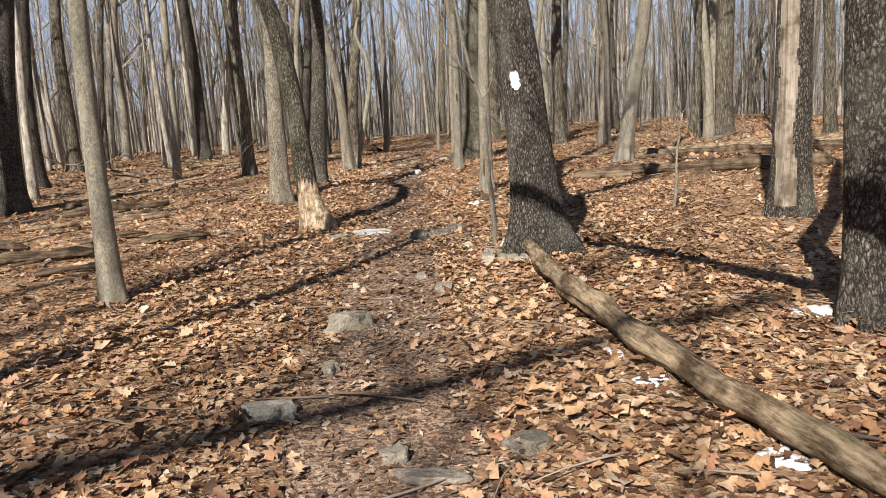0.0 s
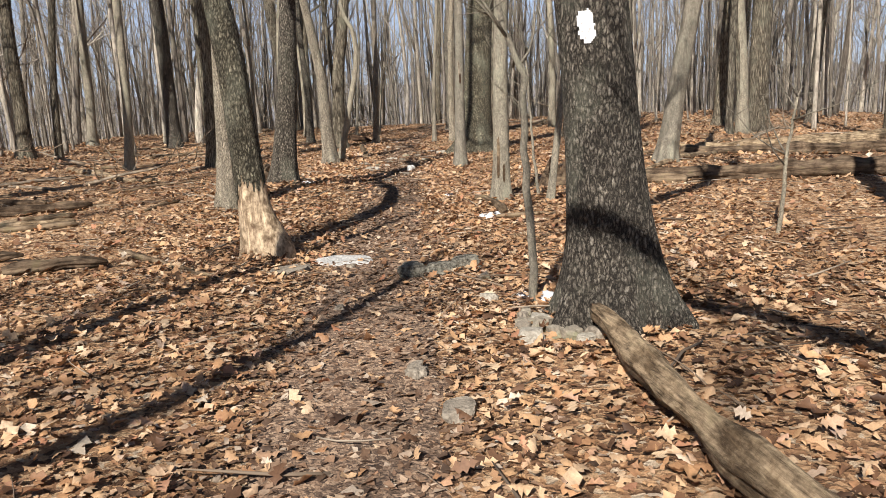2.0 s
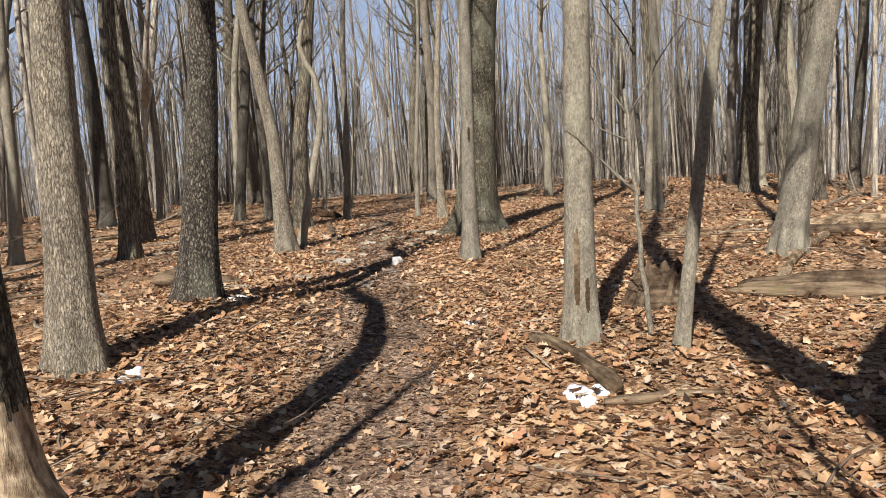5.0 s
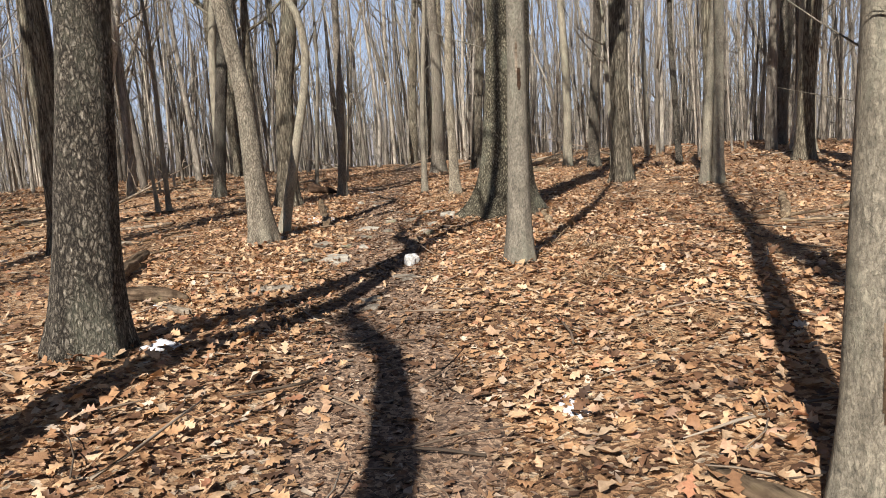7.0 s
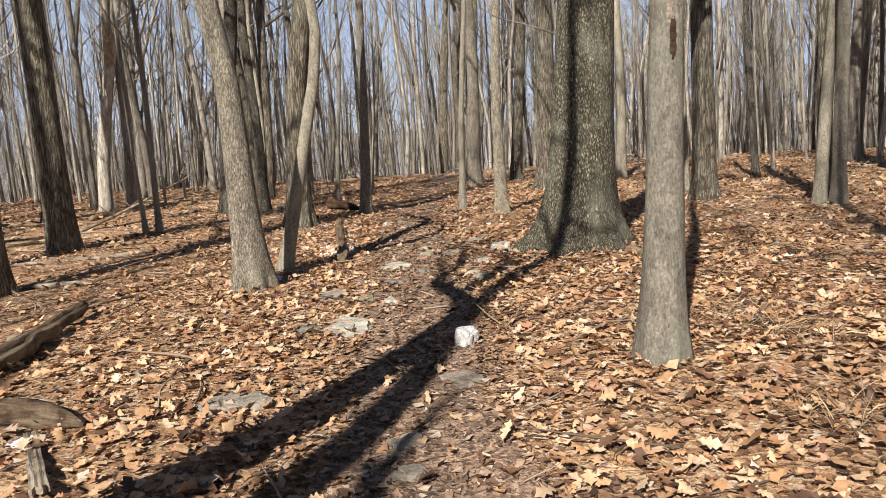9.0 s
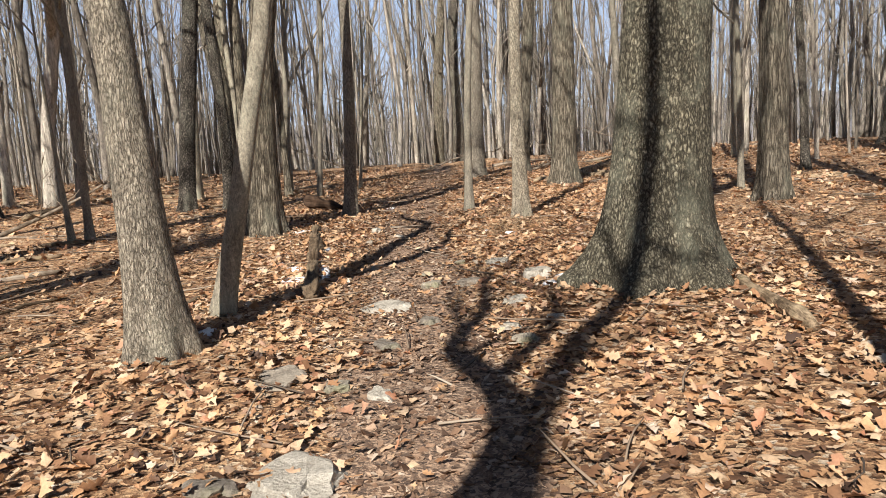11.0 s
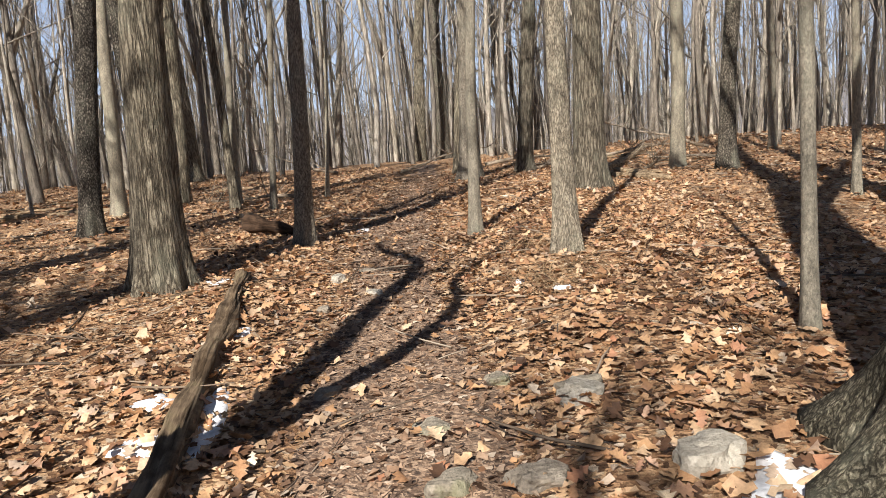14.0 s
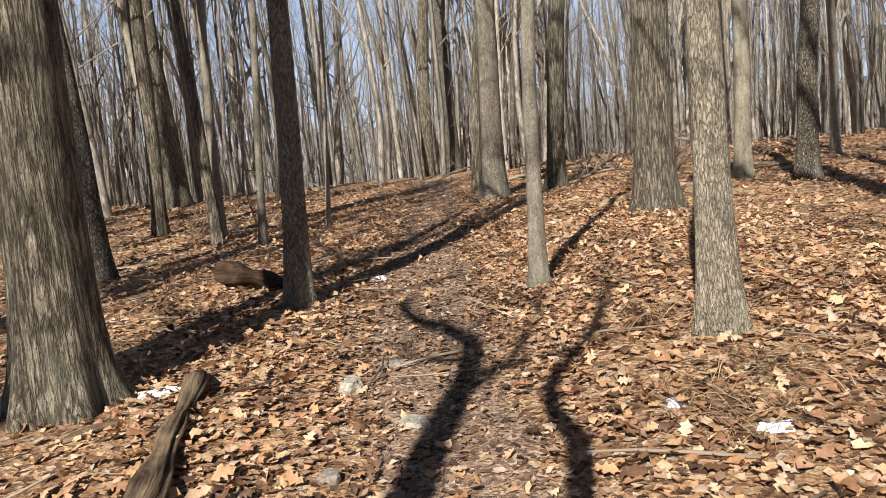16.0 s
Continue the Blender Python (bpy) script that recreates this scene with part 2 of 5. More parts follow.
lt.links.new(mix(lt, 0.7, ramp(lt, li.outputs["Random"], [(0.0, (0.22, 0.11, 0.055)), (0.35, (0.41, 0.24, 0.13)), (0.7, (0.52, 0.35, 0.21)), (1.0, (0.58, 0.46, 0.32))]),
                 ramp(lt, ln_.outputs["Fac"], [(0.32, (0.6, 0.56, 0.52)), (0.62, (1.15, 1.14, 1.12))]), "MULTIPLY"), lb.inputs["Base Color"])
lb.inputs["Roughness"].default_value = 0.65
STALK, kt, kb = nodes_of("dry_stalks")
kg = kt.nodes.new("ShaderNodeNewGeometry")
kt.links.new(ramp(kt, kg.outputs["Random Per Island"], [(0.0, (0.14, 0.09, 0.05)), (0.6, (0.34, 0.22, 0.12)), (1.0, (0.58, 0.45, 0.28))]), kb.inputs["Base Color"])
kb.inputs["Roughness"].default_value = 0.8
TWIG, tt, tb = nodes_of("twig_bark")
tg = tt.nodes.new("ShaderNodeNewGeometry")
tt.links.new(ramp(tt, tg.outputs["Random Per Island"], [(0.0, (0.07, 0.05, 0.035)), (0.6, (0.22, 0.16, 0.11)), (1.0, (0.36, 0.30, 0.23))]), tb.inputs["Base Color"])
tb.inputs["Roughness"].default_value = 0.85

# forest floor under the loose leaves: matted leaves, with bare dark soil showing in places
SOIL, gt, gb = nodes_of("forest_floor")
gv = node(gt, "ShaderNodeTexVoronoi", Scale=34.0, Randomness=1.0)
gw = node(gt, "ShaderNodeTexNoise", Scale=22.0, Detail=4.0)
gadd = gt.nodes.new("ShaderNodeVectorMath")
gadd.operation = "MULTIPLY_ADD"
gadd.inputs[1].default_value = (0.07, 0.07, 0.0)
flat = coords(gt, (1, 1, 0))
gt.links.new(flat, gw.inputs["Vector"])
gt.links.new(gw.outputs["Color"], gadd.inputs[0])
gt.links.new(flat, gadd.inputs[2])
gt.links.new(gadd.outputs[0], gv.inputs["Vector"])
sep = gt.nodes.new("ShaderNodeSeparateColor")
gt.links.new(gv.outputs["Color"], sep.inputs[0])
gcol = ramp(gt, sep.outputs[0], [(0.0, (0.09, 0.05, 0.03)), (0.25, (0.26, 0.145, 0.08)), (0.55, (0.46, 0.275, 0.15)), (0.85, (0.565, 0.377, 0.221)), (1.0, (0.59, 0.484, 0.36))])
gp = node(gt, "ShaderNodeTexNoise", Scale=1.3, Detail=6.0, Roughness=0.6)
gt.links.new(flat, gp.inputs["Vector"])
gcol = mix(gt, 0.8, gcol, ramp(gt, gp.outputs["Fac"], [(0.36, (0.66, 0.62, 0.59)), (0.47, (0.95, 0.93, 0.91)), (0.62, (1.18, 1.18, 1.16))]), "MULTIPLY")
gf = node(gt, "ShaderNodeTexNoise", Scale=48.0, Detail=6.0, Roughness=0.75)
gt.links.new(flat, gf.inputs["Vector"])
gcol = mix(gt, 0.8, gcol, ramp(gt, gf.outputs["Fac"], [(0.35, (0.52, 0.48, 0.46)), (0.60, (1.18, 1.18, 1.18))]), "MULTIPLY")
gt.links.new(gcol, gb.inputs["Base Color"])
gb.inputs["Roughness"].default_value = 0.85
gb.inputs["Specular IOR Level"].default_value = 0.2
gh = node(gt, "ShaderNodeMath")
gh.operation = "ADD"
gt.links.new(gv.outputs["Distance"], gh.inputs[0])
gt.links.new(gf.outputs["Fac"], gh.inputs[1])
bump(gt, gb, gh.outputs[0], 1.0, 0.018)

EARTH, et, eb = nodes_of("trodden_earth")
en = node(et, "ShaderNodeTexVoronoi", Scale=60.0)
ew = node(et, "ShaderNodeTexNoise", Scale=30.0, Detail=4.0)
et.links.new(coords(et, (1, 1, 0)), ew.inputs["Vector"])
eadd = et.nodes.new("ShaderNodeVectorMath")
eadd.operation = "MULTIPLY_ADD"
eadd.inputs[1].default_value = (0.08, 0.08, 0.0)
et.links.new(ew.outputs["Color"], eadd.inputs[0])
et.links.new(coords(et, (1, 1, 0)), eadd.inputs[2])
et.links.new(eadd.outputs[0], en.inputs["Vector"])
ep = node(et, "ShaderNodeTexNoise", Scale=2.0, Detail=6.0, Roughness=0.7)
et.links.new(coords(et, (1, 1, 0)), ep.inputs["Vector"])
esep = et.nodes.new("ShaderNodeSeparateColor")
et.links.new(en.outputs["Color"], esep.inputs[0])
ecol = ramp(et, esep.outputs[0], [(0.05, (0.08, 0.051, 0.036)), (0.5, (0.22, 0.142, 0.093)), (0.95, (0.42, 0.295, 0.20))])
et.links.new(mix(et, 0.8, ecol, ramp(et, ep.outputs["Fac"], [(0.35, (0.65, 0.63, 0.62)), (0.65, (1.2, 1.16, 1.12))]), "MULTIPLY"), eb.inputs["Base Color"])
eb.inputs["Roughness"].default_value = 0.9
bump(et, eb, ew.outputs["Fac"], 0.9, 0.03)


# ---- ground ----
def trail_x(y):
    """The middle of the trodden trail."""
    at = lambda q: float(np.interp(q, (0, 6, 13, 22, 28, 36, 45), (-.15, -.5, -.7, -.9, -.9, -.3, .3)))
    return (at(y - 2) + at(y - 1) + at(y) + at(y + 1) + at(y + 2)) / 5


def lumps(x, y):
    return 0.05 * math.sin(x * 0.61 + 1.1) * math.sin(y * 0.43) + 0.022 * math.sin(x * 2.3 + y * 1.1) * math.sin(y * 1.9 - x * 0.7)


RISES = ((-2.4, 14.1, 1.3, .17), (4.0, 15.2, 2.4, .14), (.5, 16.7, .9, .08), (.85, 12.2, .8, .06), (.7, 25.8, .9, .06), (-2.75, 12.3, .8, .04))


def ground_z(x, y):
    """Height of the ridge top: nearly level, with a shallow trail, falling away at the sides and beyond the crest."""
    z = -0.08 - 0.07 * math.exp(-((x - trail_x(y)) / 0.9) ** 2) + 0.006 * max(-8.0, min(8.0, x))
    for a, c, w, h in RISES:
        q = ((x - a) ** 2 + (y - c) ** 2) / (w * w)
        if q < 12:
            z += h * math.exp(-q)
    z += lumps(x, y) * (0.35 if abs(x) < 3 else 0.35 + 0.65 * min(1, (abs(x) - 3) / 4))
    out = max(0.0, abs(x - 1) - 19)
    ahead = max(0.0, y - 50)
    back = max(0.0, -y - 25)
    d = math.sqrt(out * out + ahead * ahead + back * back)
    return z - 26 * (1 - math.exp(-(d / 130.0) ** 1.5 * 2.2))


HILLS, ht, hb = nodes_of("wooded_hills")               # leafless woods, the haze of far air put into their grey
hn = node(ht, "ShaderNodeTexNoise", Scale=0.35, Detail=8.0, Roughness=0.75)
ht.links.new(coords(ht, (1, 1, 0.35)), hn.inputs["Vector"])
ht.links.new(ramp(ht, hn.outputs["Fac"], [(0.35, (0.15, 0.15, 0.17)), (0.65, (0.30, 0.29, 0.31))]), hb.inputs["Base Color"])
hb.inputs["Roughness"].default_value = 1.0
hb.inputs["Specular IOR Level"].default_value = 0.0


def mesh_from(name, verts, faces, material, smooth=True):
    me = bpy.data.meshes.new(name)
    me.from_pydata(verts, [], faces)
    me.materials.append(material)
    if smooth:
        me.polygons.foreach_set("use_smooth", np.ones(len(me.polygons), bool))
    me.update()
    return me


def part(name, me, parent, label=""):
    ob = new(name, me)
    ob.parent = parent
    return tagged(ob, label)


def spread(lo, hi, step, end):
    """Grid lines: even steps from lo to hi, then ever wider ones out to +-end."""
    a = list(np.arange(lo, hi + step / 2, step))
    s, p = step, a[-1]
    while p < end:
        s *= 1.22
        p += s
        a.append(p)
    s, p = step, a[0]
    while p > -end:
        s *= 1.22
        p -= s
        a.insert(0, p)
    return a


gx, gy = spread(-7, 7, 0.14, 2500), spread(-1, 44, 0.16, 2500)
gverts = [(x, y, ground_z(x, y) + (0.02 * noise.noise((x * 3, y * 3, 0)) + 0.012 * noise.noise((x * 9, y * 9, 5)) if abs(x) < 8 and -2 < y < 46 else 0)) for y in gy for x in gx]
nx = len(gx)
gfaces = [(j * nx + i, j * nx + i + 1, (j + 1) * nx + i + 1, (j + 1) * nx + i) for j in range(len(gy) - 1) for i in range(nx - 1)]
GROUND = tagged(new("ground", mesh_from("ground", gverts, gfaces, SOIL)), "forest floor matted with brown fallen leaves", "ground", kind="structure")


def far_hills(radius, rise, seed):
    """A ring of wooded hills whose crest is ragged with treetops."""
    n, V = 900, []
    for k in range(n):
        a = 2 * math.pi * k / n
        c, s = math.cos(a), math.sin(a)
        crest = rise + 3.5 * noise.noise((c * 3, s * 3, seed)) + 1.6 * noise.noise((c * 40, s * 40, seed)) + rise * .35 * noise.noise((c * 140, s * 140, seed))
        for q, h in ((0.86, -32), (0.95, crest - 14), (1.0, crest - 3), (1.01, crest), (1.2, crest - 30)):
            V.append((c * radius * q, 20 + s * radius * q, h))
    F5 = [(k * 5 + j, (k + 1) % n * 5 + j, (k + 1) % n * 5 + j + 1, k * 5 + j + 1) for k in range(n) for j in range(4)]
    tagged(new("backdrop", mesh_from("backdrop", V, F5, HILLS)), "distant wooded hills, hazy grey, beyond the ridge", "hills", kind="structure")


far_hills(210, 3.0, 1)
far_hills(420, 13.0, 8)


def trail_strip():
    """The trodden earth of the trail, a ragged strip that dips under the litter at its edges."""
    ys, n = np.arange(0.6, 46, 0.15), 13
    V, Fc = [], []
    for y in ys:
        w = 0.52 + 0.18 * noise.noise((0, y * .5, 2)) + 0.10 * noise.noise((3, y * 1.7, 2))
        for k in range(n):
            u = 2 * k / (n - 1) - 1
            x = trail_x(y) + u * (w + 0.10 * noise.noise((u * 2, y * 2.5, 7)))
            V.append((x, y, ground_z(x, y) + 0.02 * noise.noise((x * 3, y * 3, 0)) + 0.012 * noise.noise((x * 9, y * 9, 5)) + 0.012 - 0.05 * abs(u) ** 6))
    for j in range(len(ys) - 1):
        for k in range(n - 1):
            q = j * n + k
            Fc.append((q, q + 1, q + n + 1, q + n))
    tagged(new("trail", mesh_from("trail", V, Fc, EARTH)), "narrow trodden trail of dark earth and crushed leaves", "trail", kind="structure")


trail_strip()


# ---- trees ----
def tube(V, Fc, pts, radii, sides, shape=None, ends=True):
    """Adds a tapering round tube along pts to the lists V and Fc."""
    first = len(V)
    for i, (p, r) in enumerate(zip(pts, radii)):
        d = (pts[min(i + 1, len(pts) - 1)] - pts[max(i - 1, 0)]).normalized()
        u = d.cross(Vector((0.31, 0.95, 0.05))).normalized() if abs(d.y) < 0.9 else d.cross(Vector((1, 0, 0))).normalized()
        w = d.cross(u)
        for k in range(sides):
            a = 2 * math.pi * k / sides
            s = shape(i, a, p) if shape else 1.0
            V.append(p + (u * math.cos(a) + w * math.sin(a)) * (r * s))
    for i in range(len(pts) - 1):
        for k in range(sides):
            a, b = first + i * sides + k, first + i * sides + (k + 1) % sides
            Fc.append((a, b, b + sides, a + sides))
    if ends:
        Fc.append(tuple(range(first + (len(pts) - 1) * sides, first + len(pts) * sides)))
        Fc.append(tuple(range(first + sides - 1, first - 1, -1)))


def limb(V, Fc, rnd, start, way, length, r, sides, twigs, depth=0):
    """A crooked limb that turns upwards, with side twigs."""
    pts, p, d = [start], start.copy(), way.normalized()
    n = 5
    for i in range(n):
        d = (d + Vector((rnd.uniform(-.28, .28), rnd.uniform(-.28, .28), rnd.uniform(-.05, .3)))).normalized()
        p = p + d * (length / n)
        pts.append(p)
    tube(V, Fc, pts, [r * (1 - 0.16 * i) for i in range(n + 1)], sides)
    for i in range(twigs):
        k = rnd.randint(1, n - 1)
        side = Vector((rnd.uniform(-1, 1), rnd.uniform(-1, 1), rnd.uniform(0.0, 0.9)))
        if depth == 0:
            limb(V, Fc, rnd, pts[k], side, length * rnd.uniform(.3, .55), r * .4, 3, 2, 1)
        else:
            tube(V, Fc, [pts[k], pts[k] + side.normalized() * length * rnd.uniform(.3, .6)], [r * .45, r * .15], 3)


KNOWN = []
TREE_LABEL = {
    "oak": "tall bare tree with dark plated bark on leafy ground",
    "bigoak": "large old bare oak with scaly grey-green bark and flared roots",
    "ash": "bare tree with furrowed grey-brown bark on leafy ground",
    "pebble": "bare tree with light finely cracked bark on leafy ground",
    "beech": "slender bare tree with smooth pale grey bark on leafy ground",
}


def tree(kind, x, y, r, rt, H, lx, ly, label="", flare=0.45, fork=0.0, bare=0.0, height=0.0, stem=None, strip=None, burl=0.0, second=None, taper=0.8):
    """A leafless tree: base, girth at breast height and at height H, lean as a slope; bare: the trunk's foot without bark up to there."""
    rnd = random.Random(int(x * 131 + y * 977))
    top = height or (7 + 62 * min(r, 0.22) if r > 0.05 else 5.5)
    near = abs(x) < 6 and y < 34
    sides = 36 if r > 0.12 and near else 20 if near else 10
    z0 = ground_z(x, y)
    hs = [-0.25, -0.1, 0.0, 0.06, 0.13, 0.22, 0.33, 0.48, 0.66] + [0.9 + 0.28 * i for i in range(22 if near and stem else 14 if near else 8)]
    if strip:
        sides = 56
        hs = hs[:9] + [0.75 + 0.06 * i for i in range(60)]
    if bare:
        sides = 84
        hs = sorted(set(hs + [round(bare - .3 + .02 * i, 3) for i in range(32)]))
    while hs[-1] < top:
        hs.append(hs[-1] + 0.9)
    ph, wob = rnd.uniform(0, 6), rnd.uniform(0.08, 0.22)
    lobes = rnd.randint(4, 6)

    def middle(h):
        lean = h if h < H else H + (h - H) * 0.55
        if stem:
            sx = float(np.interp(h, [p[0] for p in stem], [p[1] for p in stem]))
            return Vector((x + sx + 0.03 * math.sin(h * 1.3 + ph) * min(1, max(0, h - 1) / 3), y + ly * lean, z0 + h))
        wx = math.sin(h * 0.55 + ph) - math.sin(ph)
        wy = math.cos(h * 0.43 + ph) - math.cos(ph)
        grow = min(1.0, max(0.0, h - 1.5) / 6)
        return Vector((x + lx * lean + (wob * grow + 0.012) * wx, y + ly * lean + (wob * grow + 0.012) * wy, z0 + h))

    def girth(h):
        if h < H:
            return r + (rt - r) * max(0, h) / H
        return max(0.012, rt * max(0.0, 1 - (h - H) / (top - H + 0.5)) ** taper)

    def shape(i, a, p):
        h = hs[i]
        s = 1 + flare * math.exp(-max(h, 0) / 0.28) * (0.75 + 0.5 * math.cos(lobes * a + ph)) + 0.3 * flare * math.exp(-max(h, 0) / 0.8)
        if burl:
            s += burl * max(0.0, -.95 * math.cos(a) - .31 * math.sin(a)) ** 1.5 * math.exp(-(max(h, 0) / 0.30) ** 2)
        s += 0.05 * noise.noise(Vector((math.cos(a) * 1.3 + x, math.sin(a) * 1.3 + y, h * 1.1)))
        s += 0.035 * noise.noise(Vector((math.cos(a) * 6 + x, math.sin(a) * 6 + y, h * 2.5)))
        return s

    thing = new("tree")
    thing.location = (x, y, z0)
    KNOWN.append((x, y))
    V, Fc = [], []
    tube(V, Fc, [middle(h) for h in hs], [girth(h) for h in hs], sides, shape)
    off = Vector((x, y, z0))
    V = [v - off for v in V]
    if strip:
        def stripped(f):
            c = sum((V[i] for i in f), Vector()) / len(f)
            mid = middle(c.z) - off
            ang = math.degrees(math.atan2(c.y - mid.y, c.x - mid.x)) + 14 * noise.noise((c.z * 1.6, 0, x)) + 8 * noise.noise((c.z * 6, 3, x))
            return len(f) == 4 and strip[0] < ang < strip[1] and c.z > 0.12
        bald = [f for f in Fc if stripped(f)]
        gone = set(bald)
        Fc = [f for f in Fc if f not in gone]
        part("bare_strip", mesh_from("bare_strip", V, bald, BALD_WOOD), thing, "pale weathered bare wood")
    foot = []
    if bare:
        foot = [f for f in Fc if len(f) == 4 and max(V[i].z for i in f) < bare + 0.20 * noise.noise(Vector((math.atan2(V[f[0]].y, V[f[0]].x) * 1.6, 0, x))) + 0.12 * noise.noise(Vector((math.atan2(V[f[0]].y, V[f[0]].x) * 7, 0, x)))]
        gone = set(foot)
        Fc = [f for f in Fc if f not in gone]
        part("bare_foot", mesh_from("bare_foot", [Vector((v.x * .95, v.y * .95, v.z)) for v in V], foot, FOOT_WOOD), thing, "pale bare wood where the bark has fallen off")
    part("trunk", mesh_from("trunk", V, Fc, BARK[kind]), thing)
    V, Fc = [], []
    if fork:
        steps = np.linspace(second[0][0], second[-1][0], 14)
        line = [Vector((x + float(np.interp(q, [p[0] for p in second], [p[1] for p in second])), y + ly * q, z0 + q)) for q in steps]
        tube(V, Fc, line, [girth(fork) * .8 * (1 - .06 * i) for i in range(14)], 12)
        for i in range(8):
            limb(V, Fc, rnd, line[5 + i], Vector((rnd.uniform(-1, 1), rnd.uniform(-1, 1), rnd.uniform(.3, 1))), 1.4, girth(fork) * .22, 5, 4)
    nb = int(7 + 30 * r)
    for i in range(nb):
        h = max(4.2 if r > 0.05 else 2.6, top * 0.36) + (top * 0.6) * (i + rnd.random()) / nb * 0.98
        if h > top - 0.3:
            continue
        a = rnd.uniform(0, 6.283)
        limb(V, Fc, rnd, middle(h), Vector((math.cos(a), math.sin(a), rnd.uniform(.35, 1.1))), 0.9 + (top - h) * .42, max(0.012, girth(h) * .45), 6, 6)
    part("crown", mesh_from("crown", [v - off for v in V], Fc, BARK[kind]), thing, "bare leafless branches and twigs")
    tagged(thing, label or TREE_LABEL[kind], "tree", "trees of the wood")
    return thing, middle, girth, shape, hs


def floor_z(x, y):
    return ground_z(x, y) + 0.02 * noise.noise((x * 3, y * 3, 0)) + 0.012 * noise.noise((x * 9, y * 9, 5))


BLAZED = tree('oak', 0.97, 7.03, 0.213, 0.186, 2.0, -0.086, 0.001, 'big bare oak with a white painted trail blaze', flare=0.85, fork=3.0, stem=((0, 0), (1.8, -.14), (2.4, -.21), (3.1, -.50), (3.8, -.85), (4.95, -1.25), (9, -2.0)), second=((2.5, -.25), (3.3, -.42), (3.95, -.20), (4.6, .35), (6, .8), (8, 1.1)))
tree('bigoak', -1.70, 9.55, 0.135, 0.124, 1.7, -0.054, 0.001, 'leaning oak whose foot has lost its bark', flare=0.40, burl=1.25, bare=0.66, height=5.8, taper=0.5, stem=((0, 0), (1.7, -.11), (2.7, -.26), (4.2, -.92), (5.2, -1.7)))
tree('pebble', -2.70, 12.35, 0.150, 0.119, 2.5, 0.048, -0.003, 'pale tree with fine mottled bark beside the trail', stem=((0, 0), (2.6, .08), (3.6, .06), (4.5, -.06), (5.4, -.15), (6.2, -.12), (7.0, .04), (8.5, .2), (12, .35)))
tree('pebble', -2.46, 20.14, 0.154, 0.110, 2.0, -0.016, 0.001, 'light grey tree leaning away with finely cracked bark', height=6.4, taper=0.4, stem=((0, 0), (2, -.07), (3.2, -.24), (4.1, -.42), (5.05, -.58), (5.5, -.76), (5.85, -1.2), (6.4, -1.6)))
tree('beech', -2.32, 21.09, 0.070, 0.063, 2.1, 0.232, -0.009, 'thin tree leaning over the trail', height=6.2, stem=((0, 0), (2.1, .49), (2.7, .54), (3.15, .44), (3.5, .24), (3.8, .21), (4.3, .40), (5.0, .43), (6.2, .3)))
KNOTTED = tree('beech', 0.47, 16.63, 0.097, 0.080, 1.8, 0.020, -0.000, 'grey tree with a rotted knot hole in its bark')
tree('bigoak', 1.05, 21.30, 0.365, 0.326, 2.0, 0.059, -0.002, flare=0.75, fork=5.0, second=((4.9, .3), (7, 1.2), (10, 2.2)))
SCARRED = tree('beech', 0.81, 12.21, 0.101, 0.085, 2.3, 0.008, -0.000, 'grey tree with scarred smooth bark')
tree('beech', 1.38, 11.85, 0.040, 0.040, 2.2, 0.113, -0.006)
tree('beech', 3.83, 15.00, 0.142, 0.130, 2.7, 0.139, -0.008)
tree('oak', -2.41, 14.36, 0.168, 0.140, 1.8, 0.110, -0.006, 'straight dark oak with deeply plated bark', height=7.0, fork=4.1, taper=0.9, stem=((0, 0), (1.5, .17), (2.9, .28), (3.4, .28), (3.8, .17), (4.15, -.04), (4.4, -.30), (4.7, -.45), (5.3, -.45), (6.3, -.82), (7.0, -.7)), second=((4.0, .0), (5.0, .14), (5.7, -.10), (6.2, -.6)))
tree('ash', -6.33, 24.32, 0.218, 0.183, 3.8, -0.035, 0.001)
tree('ash', 4.38, 26.03, 0.205, 0.179, 3.5, 0.002, -0.000)
tree('beech', 5.41, 24.06, 0.087, 0.087, 3.1, 0.055, -0.001)
tree('ash', -2.93, 25.84, 0.208, 0.171, 2.4, 0.025, -0.002, 'stout grey tree with furrowed bark beside a rotten log', stem=((0, 0), (2.4, .12), (5.5, .6), (10, .8)))
tree('pebble', -1.93, 27.96, 0.098, 0.086, 2.3, 0.063, -0.004)
tree('beech', 0.07, 27.79, 0.061, 0.055, 2.3, 0.020, -0.001)
tree('pebble', 0.65, 25.68, 0.099, 0.081, 1.9, -0.017, 0.001)
tree('ash', 2.45, 31.50, 0.259, 0.228, 2.7, 0.034, -0.002)
tree('ash', 2.40, 37.18, 0.180, 0.168, 3.8, 0.054, -0.003)
tree('oak', 5.85, 33.61, 0.160, 0.141, 2.9, 0.009, -0.001)
tree('beech', 5.21, 34.57, 0.142, 0.132, 3.1, 0.029, -0.002)
tree('beech', 9.20, 38.11, 0.092, 0.092, 3.4, 0.001, -0.000)
tree('pebble', 0.93, 36.20, 0.224, 0.179, 3.8, 0.029, -0.002)
tree('ash', 0.91, 38.90, 0.120, 0.106, 4.3, 0.053, -0.003)
tree('ash', 0.40, 51.16, 0.243, 0.219, 5.4, 0.070, -0.004)
tree('oak', 1.31, 49.21, 0.274, 0.228, 5.1, 0.004, -0.000)
tree('ash', -5.55, 36.03, 0.118, 0.140, 4.3, 0.072, -0.004)
tree('ash', -8.03, 46.33, 0.299, 0.261, 6.6, -0.012, 0.001)
